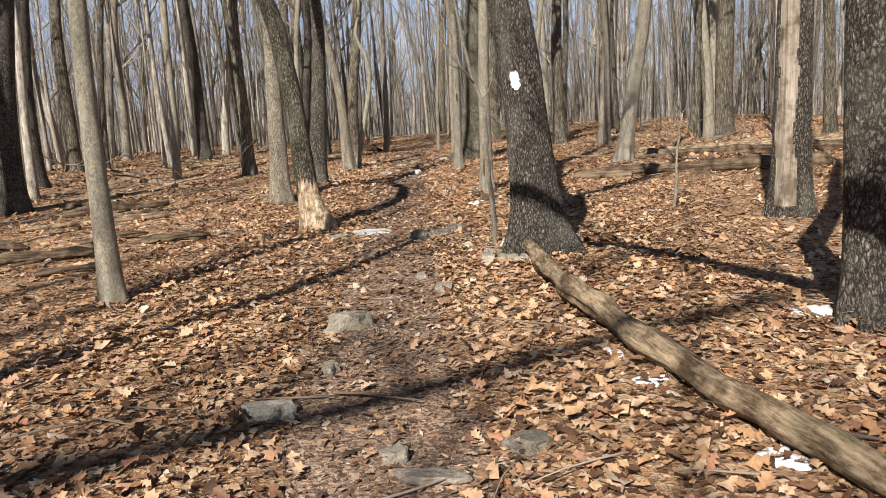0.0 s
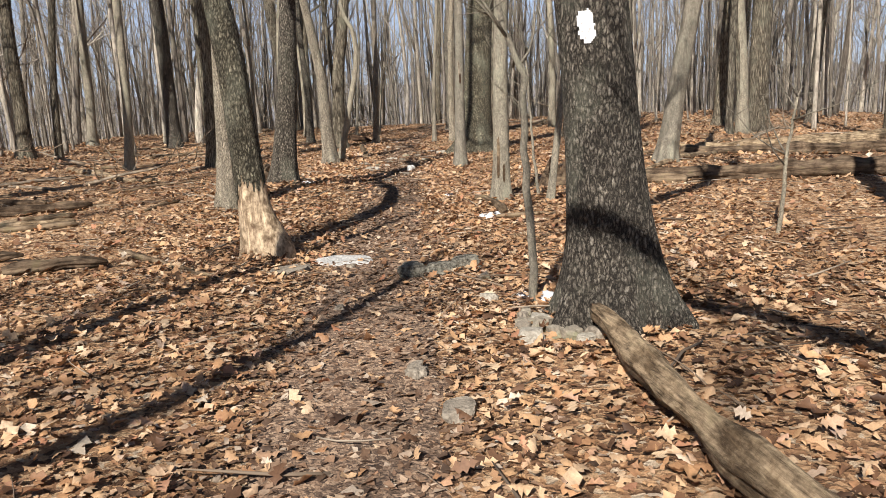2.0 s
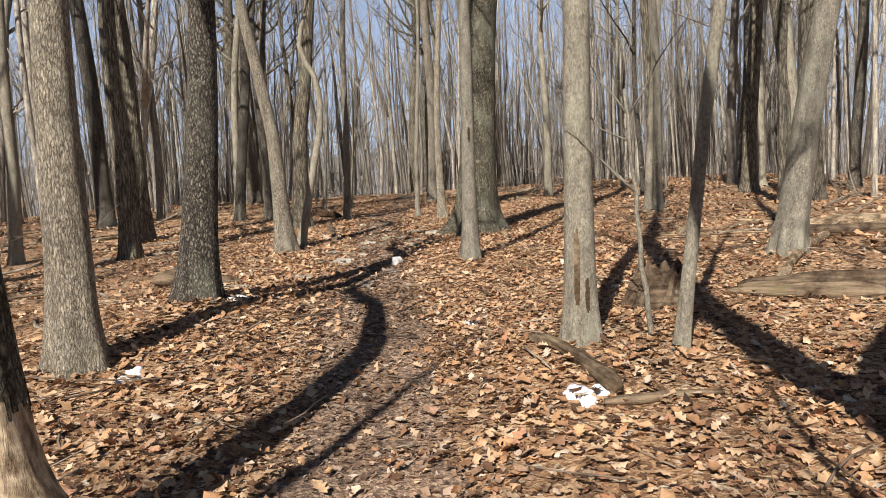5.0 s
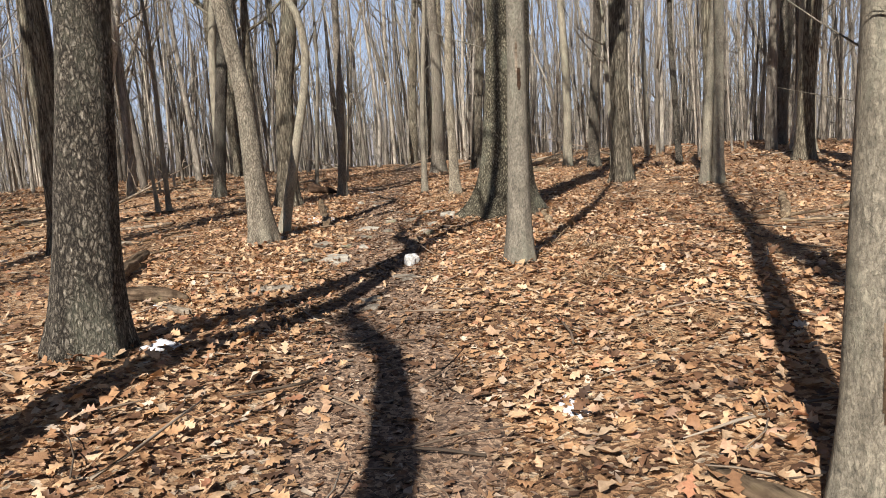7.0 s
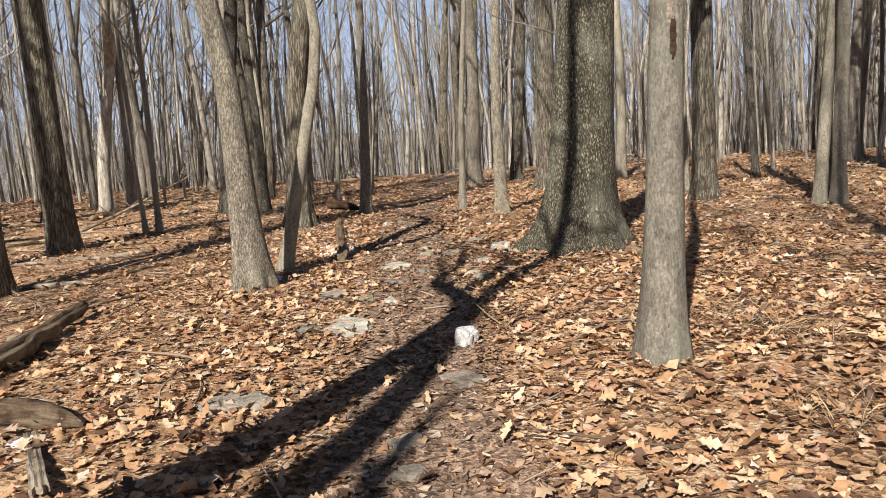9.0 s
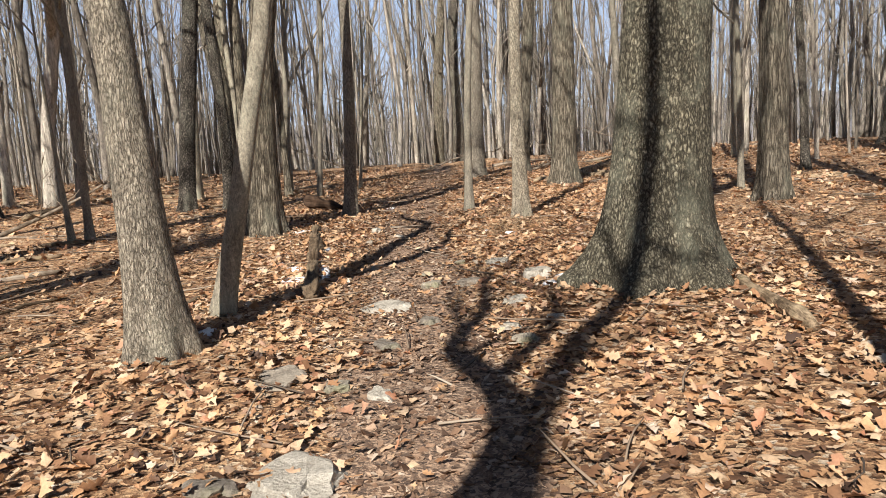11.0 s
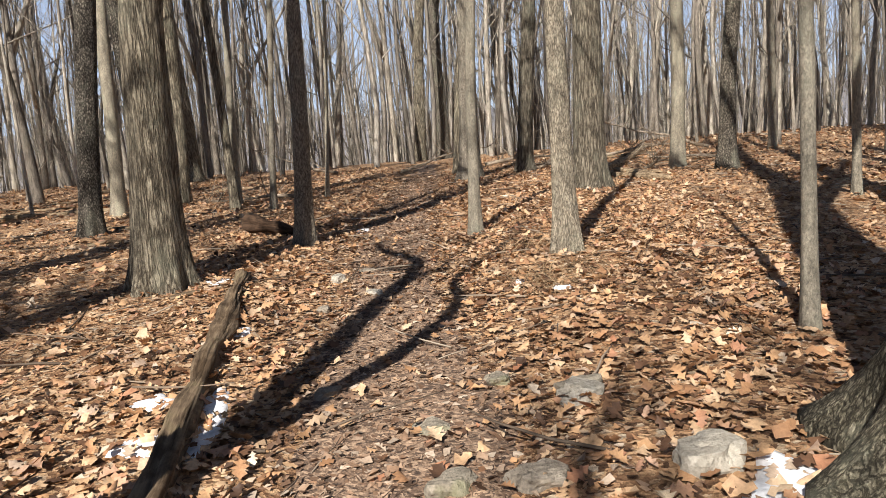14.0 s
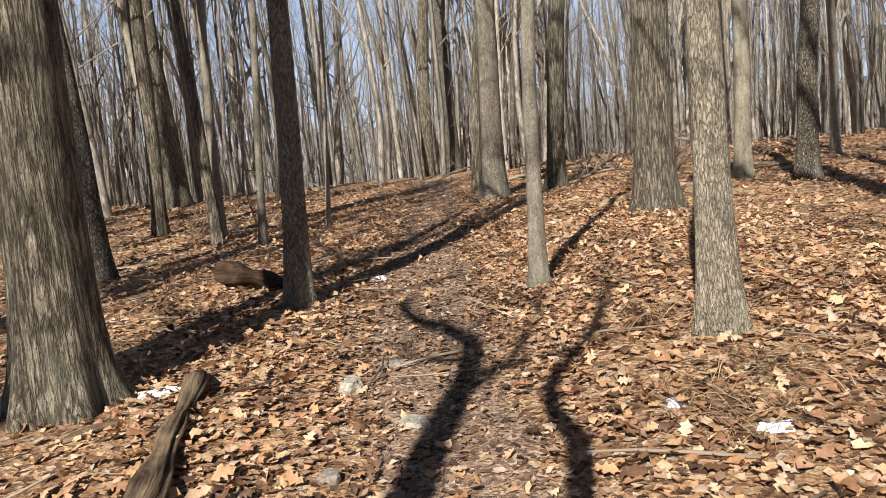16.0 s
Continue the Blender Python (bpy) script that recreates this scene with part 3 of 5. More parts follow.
tree('beech', -3.98, 34.25, 0.066, 0.066, 3.9, 0.025, -0.002)
tree('beech', -3.05, 32.73, 0.054, 0.046, 3.5, 0.075, -0.004)
tree('oak', -4.57, 30.60, 0.125, 0.099, 3.2, 0.010, -0.001)
tree('beech', 1.31, 23.03, 0.036, 0.035, 1.7, -0.018, 0.001)
tree('beech', -2.23, 34.56, 0.039, 0.034, 3.7, 0.079, -0.005)
tree('beech', -2.84, 6.03, 0.084, 0.070, 2.5, 0.01, 0.000, 'slim smooth-barked tree on the leafy slope', height=5.6)
tree('oak', -8.40, 14.26, 0.234, 0.200, 4.0, 0.065, 0.000)
tree('oak', -11.28, 20.50, 0.224, 0.192, 5.1, 0.015, 0.000)
tree('ash', -13.86, 27.99, 0.240, 0.197, 6.3, 0.040, 0.000)
tree('beech', -15.61, 36.86, 0.201, 0.173, 7.7, 0.088, 0.000)
tree('ash', -12.08, 26.68, 0.114, 0.104, 6.0, 0.064, 0.000)
tree('ash', 9.72, 24.66, 0.289, 0.269, 4.4, -0.013, -0.000)
tree('beech', 8.92, 23.88, 0.168, 0.149, 4.3, -0.029, -0.000)
tree('oak', 3.99, 8.16, 0.197, 0.175, 2.4, -0.017, -0.000, 'standing dead tree with a wide strip of bare pale wood', flare=0.4, height=7.0, strip=(-168, -104))
tree('oak', 2.54, 4.17, 0.137, 0.124, 1.9, -0.064, -0.000, 'straight dark oak with plated bark', stem=((0, 0), (2, -.1), (4, .5), (8, 1.2)))
tree('beech', 5.57, 23.82, 0.093, 0.084, 4.5, 0.006, 0.000)
tree('ash', 10.73, 19.85, 0.155, 0.139, 3.6, -0.060, -0.000)
tree('ash', -5.33, 20.67, 0.153, 0.138, 4.6, 0.010, -0.001)
tree('oak', -9.90, 31.28, 0.256, 0.219, 7.2, -0.023, 0.001)
tree('beech', -7.52, 21.01, 0.104, 0.093, 4.7, 0.080, -0.004)
tree('beech', -6.38, 34.38, 0.125, 0.115, 7.7, 0.066, -0.004)
tree('beech', 11.98, 31.92, 0.276, 0.236, 6.3, 0.027, -0.001)
tree('ash', 8.38, 23.51, 0.098, 0.091, 4.6, 0.015, -0.001)
tree('oak', 13.37, 28.58, 0.155, 0.146, 5.5, 0.021, -0.001)
tree('ash', 5.60, 24.29, 0.108, 0.094, 4.9, 0.008, -0.000)
tree('oak', -5.60, 31.01, 0.154, 0.154, 5.1, 0.098, -0.006)
tree('oak', 15.34, 39.79, 0.301, 0.255, 5.6, 0.055, -0.003)
tree('ash', 10.38, 29.18, 0.221, 0.191, 3.9, 0.015, -0.001)
tree('beech', -5.60, 26.38, 0.050, 0.046, 3.3, 0.003, -0.000)
tree('ash', -3.91, 33.60, 0.080, 0.074, 4.4, -0.023, 0.001)
tree('beech', -5.81, 36.93, 0.079, 0.073, 3.7, 0.030, -0.001)
tree('ash', -8.05, 46.19, 0.328, 0.289, 7.0, -0.066, 0.002)
tree('oak', 7.84, 31.47, 0.085, 0.079, 3.5, -0.044, 0.002)
tree('beech', 4.71, 27.78, 0.046, 0.041, 3.0, -0.029, 0.001)
tree('beech', -5.75, 26.14, 0.041, 0.023, 1.5, -0.051, 0.003)
tree('ash', 8.92, 23.88, 0.130, 0.112, 4.3, -0.070, -0.000)


def mark(tree_made, name, label, material, z0, half, turn, wide, proud=0.006):
    """A patch on the bark, such as a brushed trail sign or an old scar."""
    ob, middle, girth, shape, hs = tree_made
    rows, cols = 16, 10
    V, Fc = [], []
    base = ob.location
    for i in range(rows + 1):
        h = z0 + half * (2 * i / rows - 1) - base.z
        k = max(n for n, v in enumerate(hs) if v <= h)
        for j in range(cols + 1):
            a = radians(turn) + (2 * j / cols - 1) * wide
            f = (h - hs[k]) / (hs[k + 1] - hs[k])
            s = shape(k, a, None) * (1 - f) + shape(k + 1, a, None) * f
            out = Vector((-0.95, 0.31, 0)) * math.cos(a) + Vector((-0.31, -0.95, 0)) * math.sin(a)
            V.append(middle(h) + out.normalized() * (girth(h) * s + proud) - base)
    for i in range(rows):
        for j in range(cols):
            u, v = (2 * (j + .5) / cols - 1), (2 * (i + .5) / rows - 1)
            if abs(u) ** 2.6 + abs(v) ** 3.2 < 0.86 + 0.35 * noise.noise((u * 2.2, v * 3, z0)):
                q = i * (cols + 1) + j
                Fc.append((q, q + 1, q + cols + 2, q + cols + 1))
    part(name, mesh_from(name, V, Fc, material), ob, label)


mark(BLAZED, "trail_blaze", "white painted trail blaze", BLAZE, 1.58, 0.088, 85, 0.23)
mark(SCARRED, "bark_scar", "dark healed scar in the bark", ROT_WOOD, 0.50, 0.26, 84, 0.20, 0.004)
mark(SCARRED, "bark_scar", "dark healed scar in the bark", ROT_WOOD, 0.30, 0.12, 118, 0.16, 0.004)
mark(KNOTTED, "knot_hole", "dark rotted knot hole", DARK_WOOD, 1.62, 0.10, 112, 0.20, 0.004)
mark(KNOTTED, "bark_scar", "pale strip where bark has split", GREY_WOOD, 1.80, 0.14, 98, 0.14, 0.004)

# unseen slanting tree over the walk's start, added to cast a shadow band
tree("ash", 4.60, 1.30, 0.12, 0.12, 2.0, -1.05, 0.0, "unseen slanting tree added to cast a shadow band", height=5.7, taper=0.4, stem=((0, 0), (4.9, -5.15), (5.3, -5.9), (5.7, -6.5)))
# unseen tree behind the start, bent so its top shades the foreground softly
tree("ash", -8.20, -11.2, 0.20, 0.17, 2.0, 0.0, 0.0, "unseen tall tree, top bent to cast a soft shadow band", height=14.6, taper=0.35, stem=((0, 0), (11.8, .2), (12.6, 1.8), (14.6, 5.8)))
# two trees outside the view, beside the start, added for their shadow lines
tree("ash", -4.00, 1.60, 0.085, 0.080, 2.0, 0.14, 0.0, height=6.8, taper=0.4, stem=((0, 0), (2.28, .2), (3.42, .69), (4.05, .87), (4.95, 1.0), (6.1, .96), (6.8, .92)))
tree("beech", -5.05, -1.20, 0.080, 0.070, 2.0, 0.02, 0.0, height=8.0, stem=((0, 0), (6.5, .12), (8.0, .15)))


def sapling(x, y, r, pts, label):
    """A thin crooked young tree through the offsets given, with a few twigs."""
    thing = new("sapling")
    z0 = floor_z(x, y)
    thing.location = (x, y, z0)
    rnd = random.Random(int(x * 77 + y * 31))
    path = [Vector(p) for p in pts]
    full = []
    for a, b in zip(path, path[1:]):
        for k in range(4):
            full.append(a.lerp(b, k / 4) + Vector((rnd.uniform(-.012, .012), rnd.uniform(-.012, .012), 0)))
    full.append(path[-1])
    V, Fc = [], []
    tube(V, Fc, full, [r * (1.25 if i == 0 else 1 - 0.6 * i / len(full)) for i in range(len(full))], 12)
    part("trunk", mesh_from("trunk", V, Fc, BARK["beech"]), thing)
    V, Fc = [], []
    for i in range(7):
        k = rnd.randint(len(full) // 2, len(full) - 1)
        limb(V, Fc, rnd, full[k], Vector((rnd.uniform(-1, 1), rnd.uniform(-1, 1), rnd.uniform(.2, .9))), rnd.uniform(.5, 1.2), r * .35, 4, 3, 1)
    part("crown", mesh_from("crown", V, Fc, BARK["beech"]), thing, "thin bare twigs")
    return tagged(thing, label, "sapling")


sapling(0.57, 7.58, 0.030, [(0, 0, -.1), (-.02, 0, .5), (-.06, 0, 1.0), (-.05, 0, 1.45), (-.17, 0, 1.75), (-.32, .05, 2.6), (-.5, .1, 4.2)], "crooked young tree with smooth grey bark beside the big trunk")
sapling(3.03, 9.3, 0.022, [(0, 0, -.1), (.02, 0, .4), (.05, 0, .8), (.10, 0, 1.2)], "thin dead upright stick with reddish bark")
sapling(1.27, 12.1, 0.022, [(0, 0, -.1), (-.05, 0, .5), (-.08, 0, 1.0), (-.12, .1, 1.7)], "thin young stem beside a leaning tree")


# ---- far woods ----
def wood_tree(rnd, full):
    """One bare forest tree as vertices and faces, plainer when it stays far off."""
    V, Fc = [], []
    top = rnd.uniform(13, 20)
    cx, cy, bend, ph = rnd.uniform(-.05, .05), rnd.uniform(-.05, .05), rnd.uniform(-.4, .4), rnd.uniform(0, 6)
    mid = lambda h: Vector((cx * h + bend * (math.sin(h * .4 + ph) - math.sin(ph)), cy * h + bend * (math.sin(h * .31 + ph) - math.sin(ph)) * .6, h))
    hs = [-.4, .25, 1.4, 2.6, 4, 5.5, 7, 9, 12, top] if full else [-.6, .3, 3, 6, 9, 13, top]
    rad = rnd.uniform(0.08, 0.17)
    tube(V, Fc, [mid(h) for h in hs], [rad * (1.4 if h < 0 else 1.05 if h < 1 else max(.1, 1 - .8 * h / (top + 1))) for h in hs], 8 if full else 5)
    if rnd.random() < .35:
        h = rnd.uniform(2.5, 7)
        a = rnd.uniform(0, 6.283)
        p = mid(h)
        d = Vector((math.cos(a) * .35, math.sin(a) * .35, 1))
        tube(V, Fc, [p, p + d * 1.5, p + d * 4 + Vector((.2, 0, 0)), p + d * 8], [rad * .65, rad * .6, rad * .4, rad * .1], 5)
    for i in range(11 if full else 7):
        h = rnd.uniform(top * .22, top * .95)
        a = rnd.uniform(0, 6.283)
        p, d = mid(h), Vector((math.cos(a), math.sin(a), rnd.uniform(.4, 1.8))).normalized()
        ln = .6 + (top - h) * .34
        q = p + d * ln * .5
        e = q + (d + Vector((rnd.uniform(-.3, .3), rnd.uniform(-.3, .3), .45))).normalized() * ln * .55
        tube(V, Fc, [p, q, e], [rad * .24, rad * .16, rad * .05], 3, None, False)
        for j in range(4 if full else 2):
            s = p.lerp(q, rnd.random()) if j % 2 else q.lerp(e, rnd.random())
            tube(V, Fc, [s, s + Vector((rnd.uniform(-1, 1), rnd.uniform(-1, 1), rnd.uniform(0, 1.2))) * ln * .36], [rad * .09, rad * .035], 3, None, False)
    return np.array([tuple(v) for v in V]), Fc


def far_woods(count, seed, inner, outer, full, ahead=False):
    rnd = random.Random(seed)
    kinds = [wood_tree(rnd, full) for _ in range(18)]
    allv, faces, base = [], [], 0
    while count:
        x, y = rnd.uniform(-outer, outer), rnd.uniform(-30, 50 + outer)
        d = math.hypot(max(abs(x) - 6, 0), max(y - 30, 0, -y))
        if ahead and abs(x) > 12 + .75 * y:
            continue
        if not inner <= d < outer or (abs(x) < 8 and -9 < y < 44):
            continue
        if -13 < x < 12 and -4 < y < 32 and rnd.random() < 0.6 or abs(x - 1) < 4 and y < 47:
            continue
        if min((x - a) ** 2 + (y - b) ** 2 for a, b in KNOWN) < 1.5:
            continue
        v, f = kinds[rnd.randrange(len(kinds))]
        t, s = rnd.uniform(0, 6.283), rnd.uniform(.75, 1.15)
        g = rnd.choice((.4, .55, .75, 1.0, 1.15, 1.3))
        c, sn = math.cos(t), math.sin(t)
        w = np.stack([v[:, 0] * c - v[:, 1] * sn, v[:, 0] * sn + v[:, 1] * c, v[:, 2] * s * (.7 if g < .5 else 1)], 1)
        w[:, :2] *= g
        w += (x, y, ground_z(x, y))
        allv.append(w)
        faces.extend([tuple(i + base for i in q) for q in f])
        base += len(v)
        count -= 1
    me = mesh_from("far_woods", np.concatenate(allv).tolist(), faces, FAR_BARK)
    tagged(new("far_woods", me), "dense grey bare trees of the wood further off", "woods", kind="stuff")


far_woods(520, 5, 2, 34, True)
far_woods(1000, 6, 34, 90, False, True)
far_woods(250, 16, 34, 90, False)


def far_poles(n, seed):
    """The close-set thin stems of the wood on the slopes beyond the ridge."""
    rnd = random.Random(seed)
    V, Fc = [], []
    for _ in range(n):
        y = rnd.uniform(46, 120)
        x = rnd.uniform(-1, 1) * (6 + .72 * y) - .04 * y
        z, r, top = ground_z(x, y), rnd.uniform(.035, .13), rnd.uniform(9, 17)
        lx, ly, w, ph = rnd.gauss(0, .06), rnd.gauss(0, .05), rnd.uniform(.05, .3), rnd.uniform(0, 6)
        pts = [Vector((x + lx * h + w * math.sin(h * .6 + ph), y + ly * h, z + h)) for h in (-.5, 2.2, 4.4, 7, top)]
        tube(V, Fc, pts, [r * 1.15, r, r * .85, r * .65, r * .15], 4, None, False)
        for k in (2, 3):
            side = Vector((rnd.uniform(-1, 1), rnd.uniform(-1, 1), rnd.uniform(.6, 2))) * rnd.uniform(.8, 1.8)
            tube(V, Fc, [pts[k], pts[k] + side, pts[k] + side * 1.5 + Vector((0, 0, .9))], [r * .4, r * .25, r * .08], 3, None, False)
    tagged(new("far_woods", mesh_from("far_poles", V, Fc, FAR_BARK)), "close-set thin grey trees far off in the wood", "woods", kind="stuff")


far_poles(1100, 9)


def far_twigs(n, seed):
    """The fine twigs of the far crowns and of the undergrowth between them."""
    g = np.random.default_rng(seed)
    a, d = g.uniform(-.95, .9, n), g.uniform(24, 85, n)
    x, y = np.sin(a) * d, 22 + np.cos(a) * d
    ok = (np.abs(x) > 10) | (y > 46)
    x, y = x[ok], y[ok]
    n = len(x)
    z = np.array([ground_z(p, q) for p, q in zip(x, y)]) + g.uniform(.8, 14, n)
    way = g.normal(0, 1, (n, 3)) * (.55, .55, .5) + (0, 0, .75)
    way /= np.linalg.norm(way, axis=1)[:, None]
    ln, r = g.uniform(.7, 2.6, n), g.uniform(.005, .015, n)
    kink = g.normal(0, .14, (n, 3)) * ln[:, None]
    p0 = np.stack([x, y, z], 1)
    rings = [(p0, r), (p0 + way * (ln / 2)[:, None] + kink, r * .75), (p0 + way * ln[:, None], r * .3)]
    V = np.stack([p + np.array((math.cos(k * 2.0944), math.sin(k * 2.0944), 0)) * w[:, None] for p, w in rings for k in range(3)], 1).reshape(-1, 3)
    quad = [(s * 3 + k, s * 3 + (k + 1) % 3, s * 3 + 3 + (k + 1) % 3, s * 3 + 3 + k) for s in range(2) for k in range(3)]
    Fc = (np.array(quad)[None] + (np.arange(n) * 9)[:, None, None]).reshape(-1, 4)
    tagged(new("far_woods", mesh_from("far_twigs", V.tolist(), Fc.tolist(), FAR_BARK)), "fine grey twigs between the far trees", "woods", kind="stuff")


far_twigs(56000, 4)


# ---- stones, snow, dead wood ----
STONE_LABEL = {"grey": "grey stone half sunk among fallen leaves", "pale": "pale flat stone set in the leafy trail", "dark": "dark weathered stone sunk in the leaf litter",
               "mossy": "grey stone with green moss among the leaves", "lichened": "long dark stone crusted with pale lichen across the trail", "white": "white quartz stone set among the leaves"}


def rock(x, y, w, d, h, tone):
    rnd = random.Random(int(x * 353 + y * 797))
    bm = bmesh.new()
    bmesh.ops.create_icosphere(bm, subdivisions=3, radius=1.0)
    off = Vector((rnd.uniform(0, 50), rnd.uniform(0, 50), 0))
    tall = max(h, 0.03) + 0.012
    for v in bm.verts:
        c = v.co.copy()
        facet = round(noise.noise(c * 1.4 + off) * 5) / 5
        if tone == "white":
            c *= 1 + 0.35 * noise.noise(c * 1.3 + off) + 0.12 * facet + 0.08 * noise.noise(c * 4 + off)
        else:
            c *= 1 + 0.45 * noise.noise(c * 1.2 + off) + 0.18 * facet + 0.12 * noise.noise(c * 3.3 + off)
        z = max(-.5, min(.75, c.z)) if tone == "white" else max(-0.6, min(0.8, c.z * 1.25))
        v.co = Vector((c.x * w / 2 * 1.05, c.y * d / 2 * 1.05, z * tall))
    me = bpy.data.meshes.new("rock")
    bm.to_mesh(me)
    bm.free()
    me.materials.append(STONE[tone])
    me.polygons.foreach_set("use_smooth", np.zeros(len(me.polygons), bool))
    ob = new("rock", me)
    ob.location = (x, y, floor_z(x, y) + 0.002)
    ob.rotation_euler = (rnd.uniform(-.08, .08), rnd.uniform(-.08, .08), rnd.uniform(-.3, .3))
    return tagged(ob, STONE_LABEL[tone], "rock", "stones of the trail")


def snow(x, y, w, d):
    off = Vector((x * 7, y * 7, 0))
    V, Fc = [], []
    n = 26
    for ring in range(6):
        f = 1 - ring / 5.4
        for k in range(n):
            a = 2 * math.pi * k / n
            e = 1 + 0.8 * noise.noise(Vector((math.cos(a) * 1.2, math.sin(a) * 1.2, 0)) + off) + 0.4 * noise.noise(Vector((math.cos(a) * 4, math.sin(a) * 4, 3)) + off)
            px, py = x + math.cos(a) * w / 2 * e * f, y + math.sin(a) * d / 2 * e * f
            V.append((px - x, py - y, floor_z(px, py) - floor_z(x, y) + (-0.02 if ring == 0 else 0.008 + 0.014 * (1 - f * f)) + 0.006 * noise.noise((px * 12, py * 12, 2))))
    for ring in range(5):
        for k in range(n):
            a, b = ring * n + k, ring * n + (k + 1) % n
            Fc.append((a, b, b + n, a + n))
    Fc.append(tuple(range(5 * n, 6 * n)))
    ob = new("snow_patch", mesh_from("snow_patch", V, Fc, SNOW))
    ob.location = (x, y, floor_z(x, y))
    return tagged(ob, "small melting patch of old white snow on leaves", "snow", "snow remnants")


def fallen(name, x0, y0, x1, y1, r0, r1, label, material=None, lift=0.0, bow=0.0, knobs=0.12, rough=1.0):
    """A log or stick lying on the ground from one end to the other."""
    z0, z1 = floor_z(x0, y0) + r0 * .75, floor_z(x1, y1) + r1 * .75 + lift
    a, b = Vector((x0, y0, z0)), Vector((x1, y1, z1))
    length = (b - a).length
    n = max(8, int(length / 0.09))
    n = min(n, 60)
    sides = 28 if max(r0, r1) > .05 else 10
    off = Vector((x0 * 3, y0 * 3, 0))
    pts, radii = [], []
    way = math.atan2(y1 - y0, x1 - x0)
    for i in range(n + 1):
        f = i / n
        px = length * f
        wx, wy = x0 + (x1 - x0) * f, y0 + (y1 - y0) * f
        sag = floor_z(wx, wy) + (r0 + (r1 - r0) * f) * .75 + lift * f - z0
        pts.append(Vector((px, bow * math.sin(f * math.pi) + 0.35 * max(r0, r1) * noise.noise(Vector((f * 3, 0, 0)) + off) * 2, sag)))
        radii.append((r0 + (r1 - r0) * f) * (1 + knobs * noise.noise(Vector((px * 3, 4, 0)) + off) * 2) * (0.5 if i in (0, n) else 0.86 if i in (1, n - 1) else 1))
    V, Fc = [], []

    def shape(i, ang, p):
        return 1 + rough * 0.16 * noise.noise(Vector((math.cos(ang) * 1.6, math.sin(ang) * 1.6, pts[i].x * 1.5)) + off) + rough * 0.13 * noise.noise(Vector((math.cos(ang) * 6, math.sin(ang) * 6, pts[i].x * 1.2)) + off) + 0.06 * noise.noise(Vector((math.cos(ang) * 5, math.sin(ang) * 5, pts[i].x * 9)) + off)

    tube(V, Fc, pts, radii, sides, shape)
    ob = new(name, mesh_from(name, V, Fc, material or (LOG_WOOD if max(r0, r1) > .05 else ROT_WOOD)))
    ob.location = a
    ob.rotation_euler = (0, 0, way)
    return tagged(ob, label, name.replace("_", " ").split()[-1], "fallen wood")


def slab(x0, y0, x1, y1, wide, thick, label):
    """A flat split piece of wood lying on the leaves."""
    rnd = random.Random(int(x0 * 353 + y0 * 797))
    length = math.hypot(x1 - x0, y1 - y0)
    bm = bmesh.new()
    bmesh.ops.create_grid(bm, x_segments=14, y_segments=6, size=0.5)
    for v in bm.verts:
        end = 0.06 * noise.noise((v.co.y * 9, x0, 1)) if abs(v.co.x) > .49 else 0
        v.co = Vector(((v.co.x + end) * length, v.co.y * wide * (1 + .3 * noise.noise((v.co.x * 3, y0, 4))), thick * (.5 + .35 * noise.noise((v.co.x * 2, v.co.y * 7, x0)))))
    got = bmesh.ops.extrude_face_region(bm, geom=bm.faces[:])
    for v in got["geom"]:
        if isinstance(v, bmesh.types.BMVert):
            v.co.z -= thick
    bmesh.ops.recalc_face_normals(bm, faces=bm.faces[:])
    me = bpy.data.meshes.new("split_wood")
    bm.to_mesh(me)
    bm.free()
    me.materials.append(GREY_WOOD)
    ob = new("split_wood", me)
    ob.location = ((x0 + x1) / 2, (y0 + y1) / 2, floor_z((x0 + x1) / 2, (y0 + y1) / 2) + thick * .9)
    ob.rotation_euler = (rnd.uniform(-.12, .12), rnd.uniform(-.1, .1), math.atan2(y1 - y0, x1 - x0))
    return tagged(ob, label, "dead wood", "fallen wood")


rock(-0.68, 4.94, 0.36, 0.18, 0.130, "mossy")
rock(-0.02, 5.86, 0.13, 0.15, 0.053, "grey")
rock(-0.27, 8.64, 0.20, 0.19, 0.11, "lichened")
rock(-0.05, 8.66, 0.26, 0.18, 0.09, "lichened")
rock(0.18, 8.70, 0.24, 0.19, 0.10, "lichened")
rock(-0.82, 9.02, 0.08, 0.07, 0.030, "grey")
rock(0.29, 8.29, 0.12, 0.11, 0.024, "dark")
rock(-0.91, 9.26, 0.49, 0.42, 0.035, "white")
rock(-1.31, 8.93, 0.30, 0.35, 0.020, "grey")
rock(-0.70, 4.04, 0.10, 0.12, 0.064, "grey")
rock(-0.93, 3.44, 0.27, 0.13, 0.080, "pale")
rock(0.33, 2.94, 0.23, 0.20, 0.013, "dark")
rock(-0.26, 2.92, 0.11, 0.11, 0.053, "grey")
rock(-0.09, 2.70, 0.28, 0.14, 0.026, "grey")
rock(-0.21, 6.43, 0.12, 0.16, 0.051, "grey")
rock(0.26, 7.62, 0.10, 0.06, 0.040, "pale")
rock(0.46, 7.19, 0.09, 0.06, 0.054, "mossy")
rock(0.45, 7.01, 0.17, 0.10, 0.041, "mossy")
rock(-0.76, 7.72, 0.07, 0.07, 0.032, "grey")
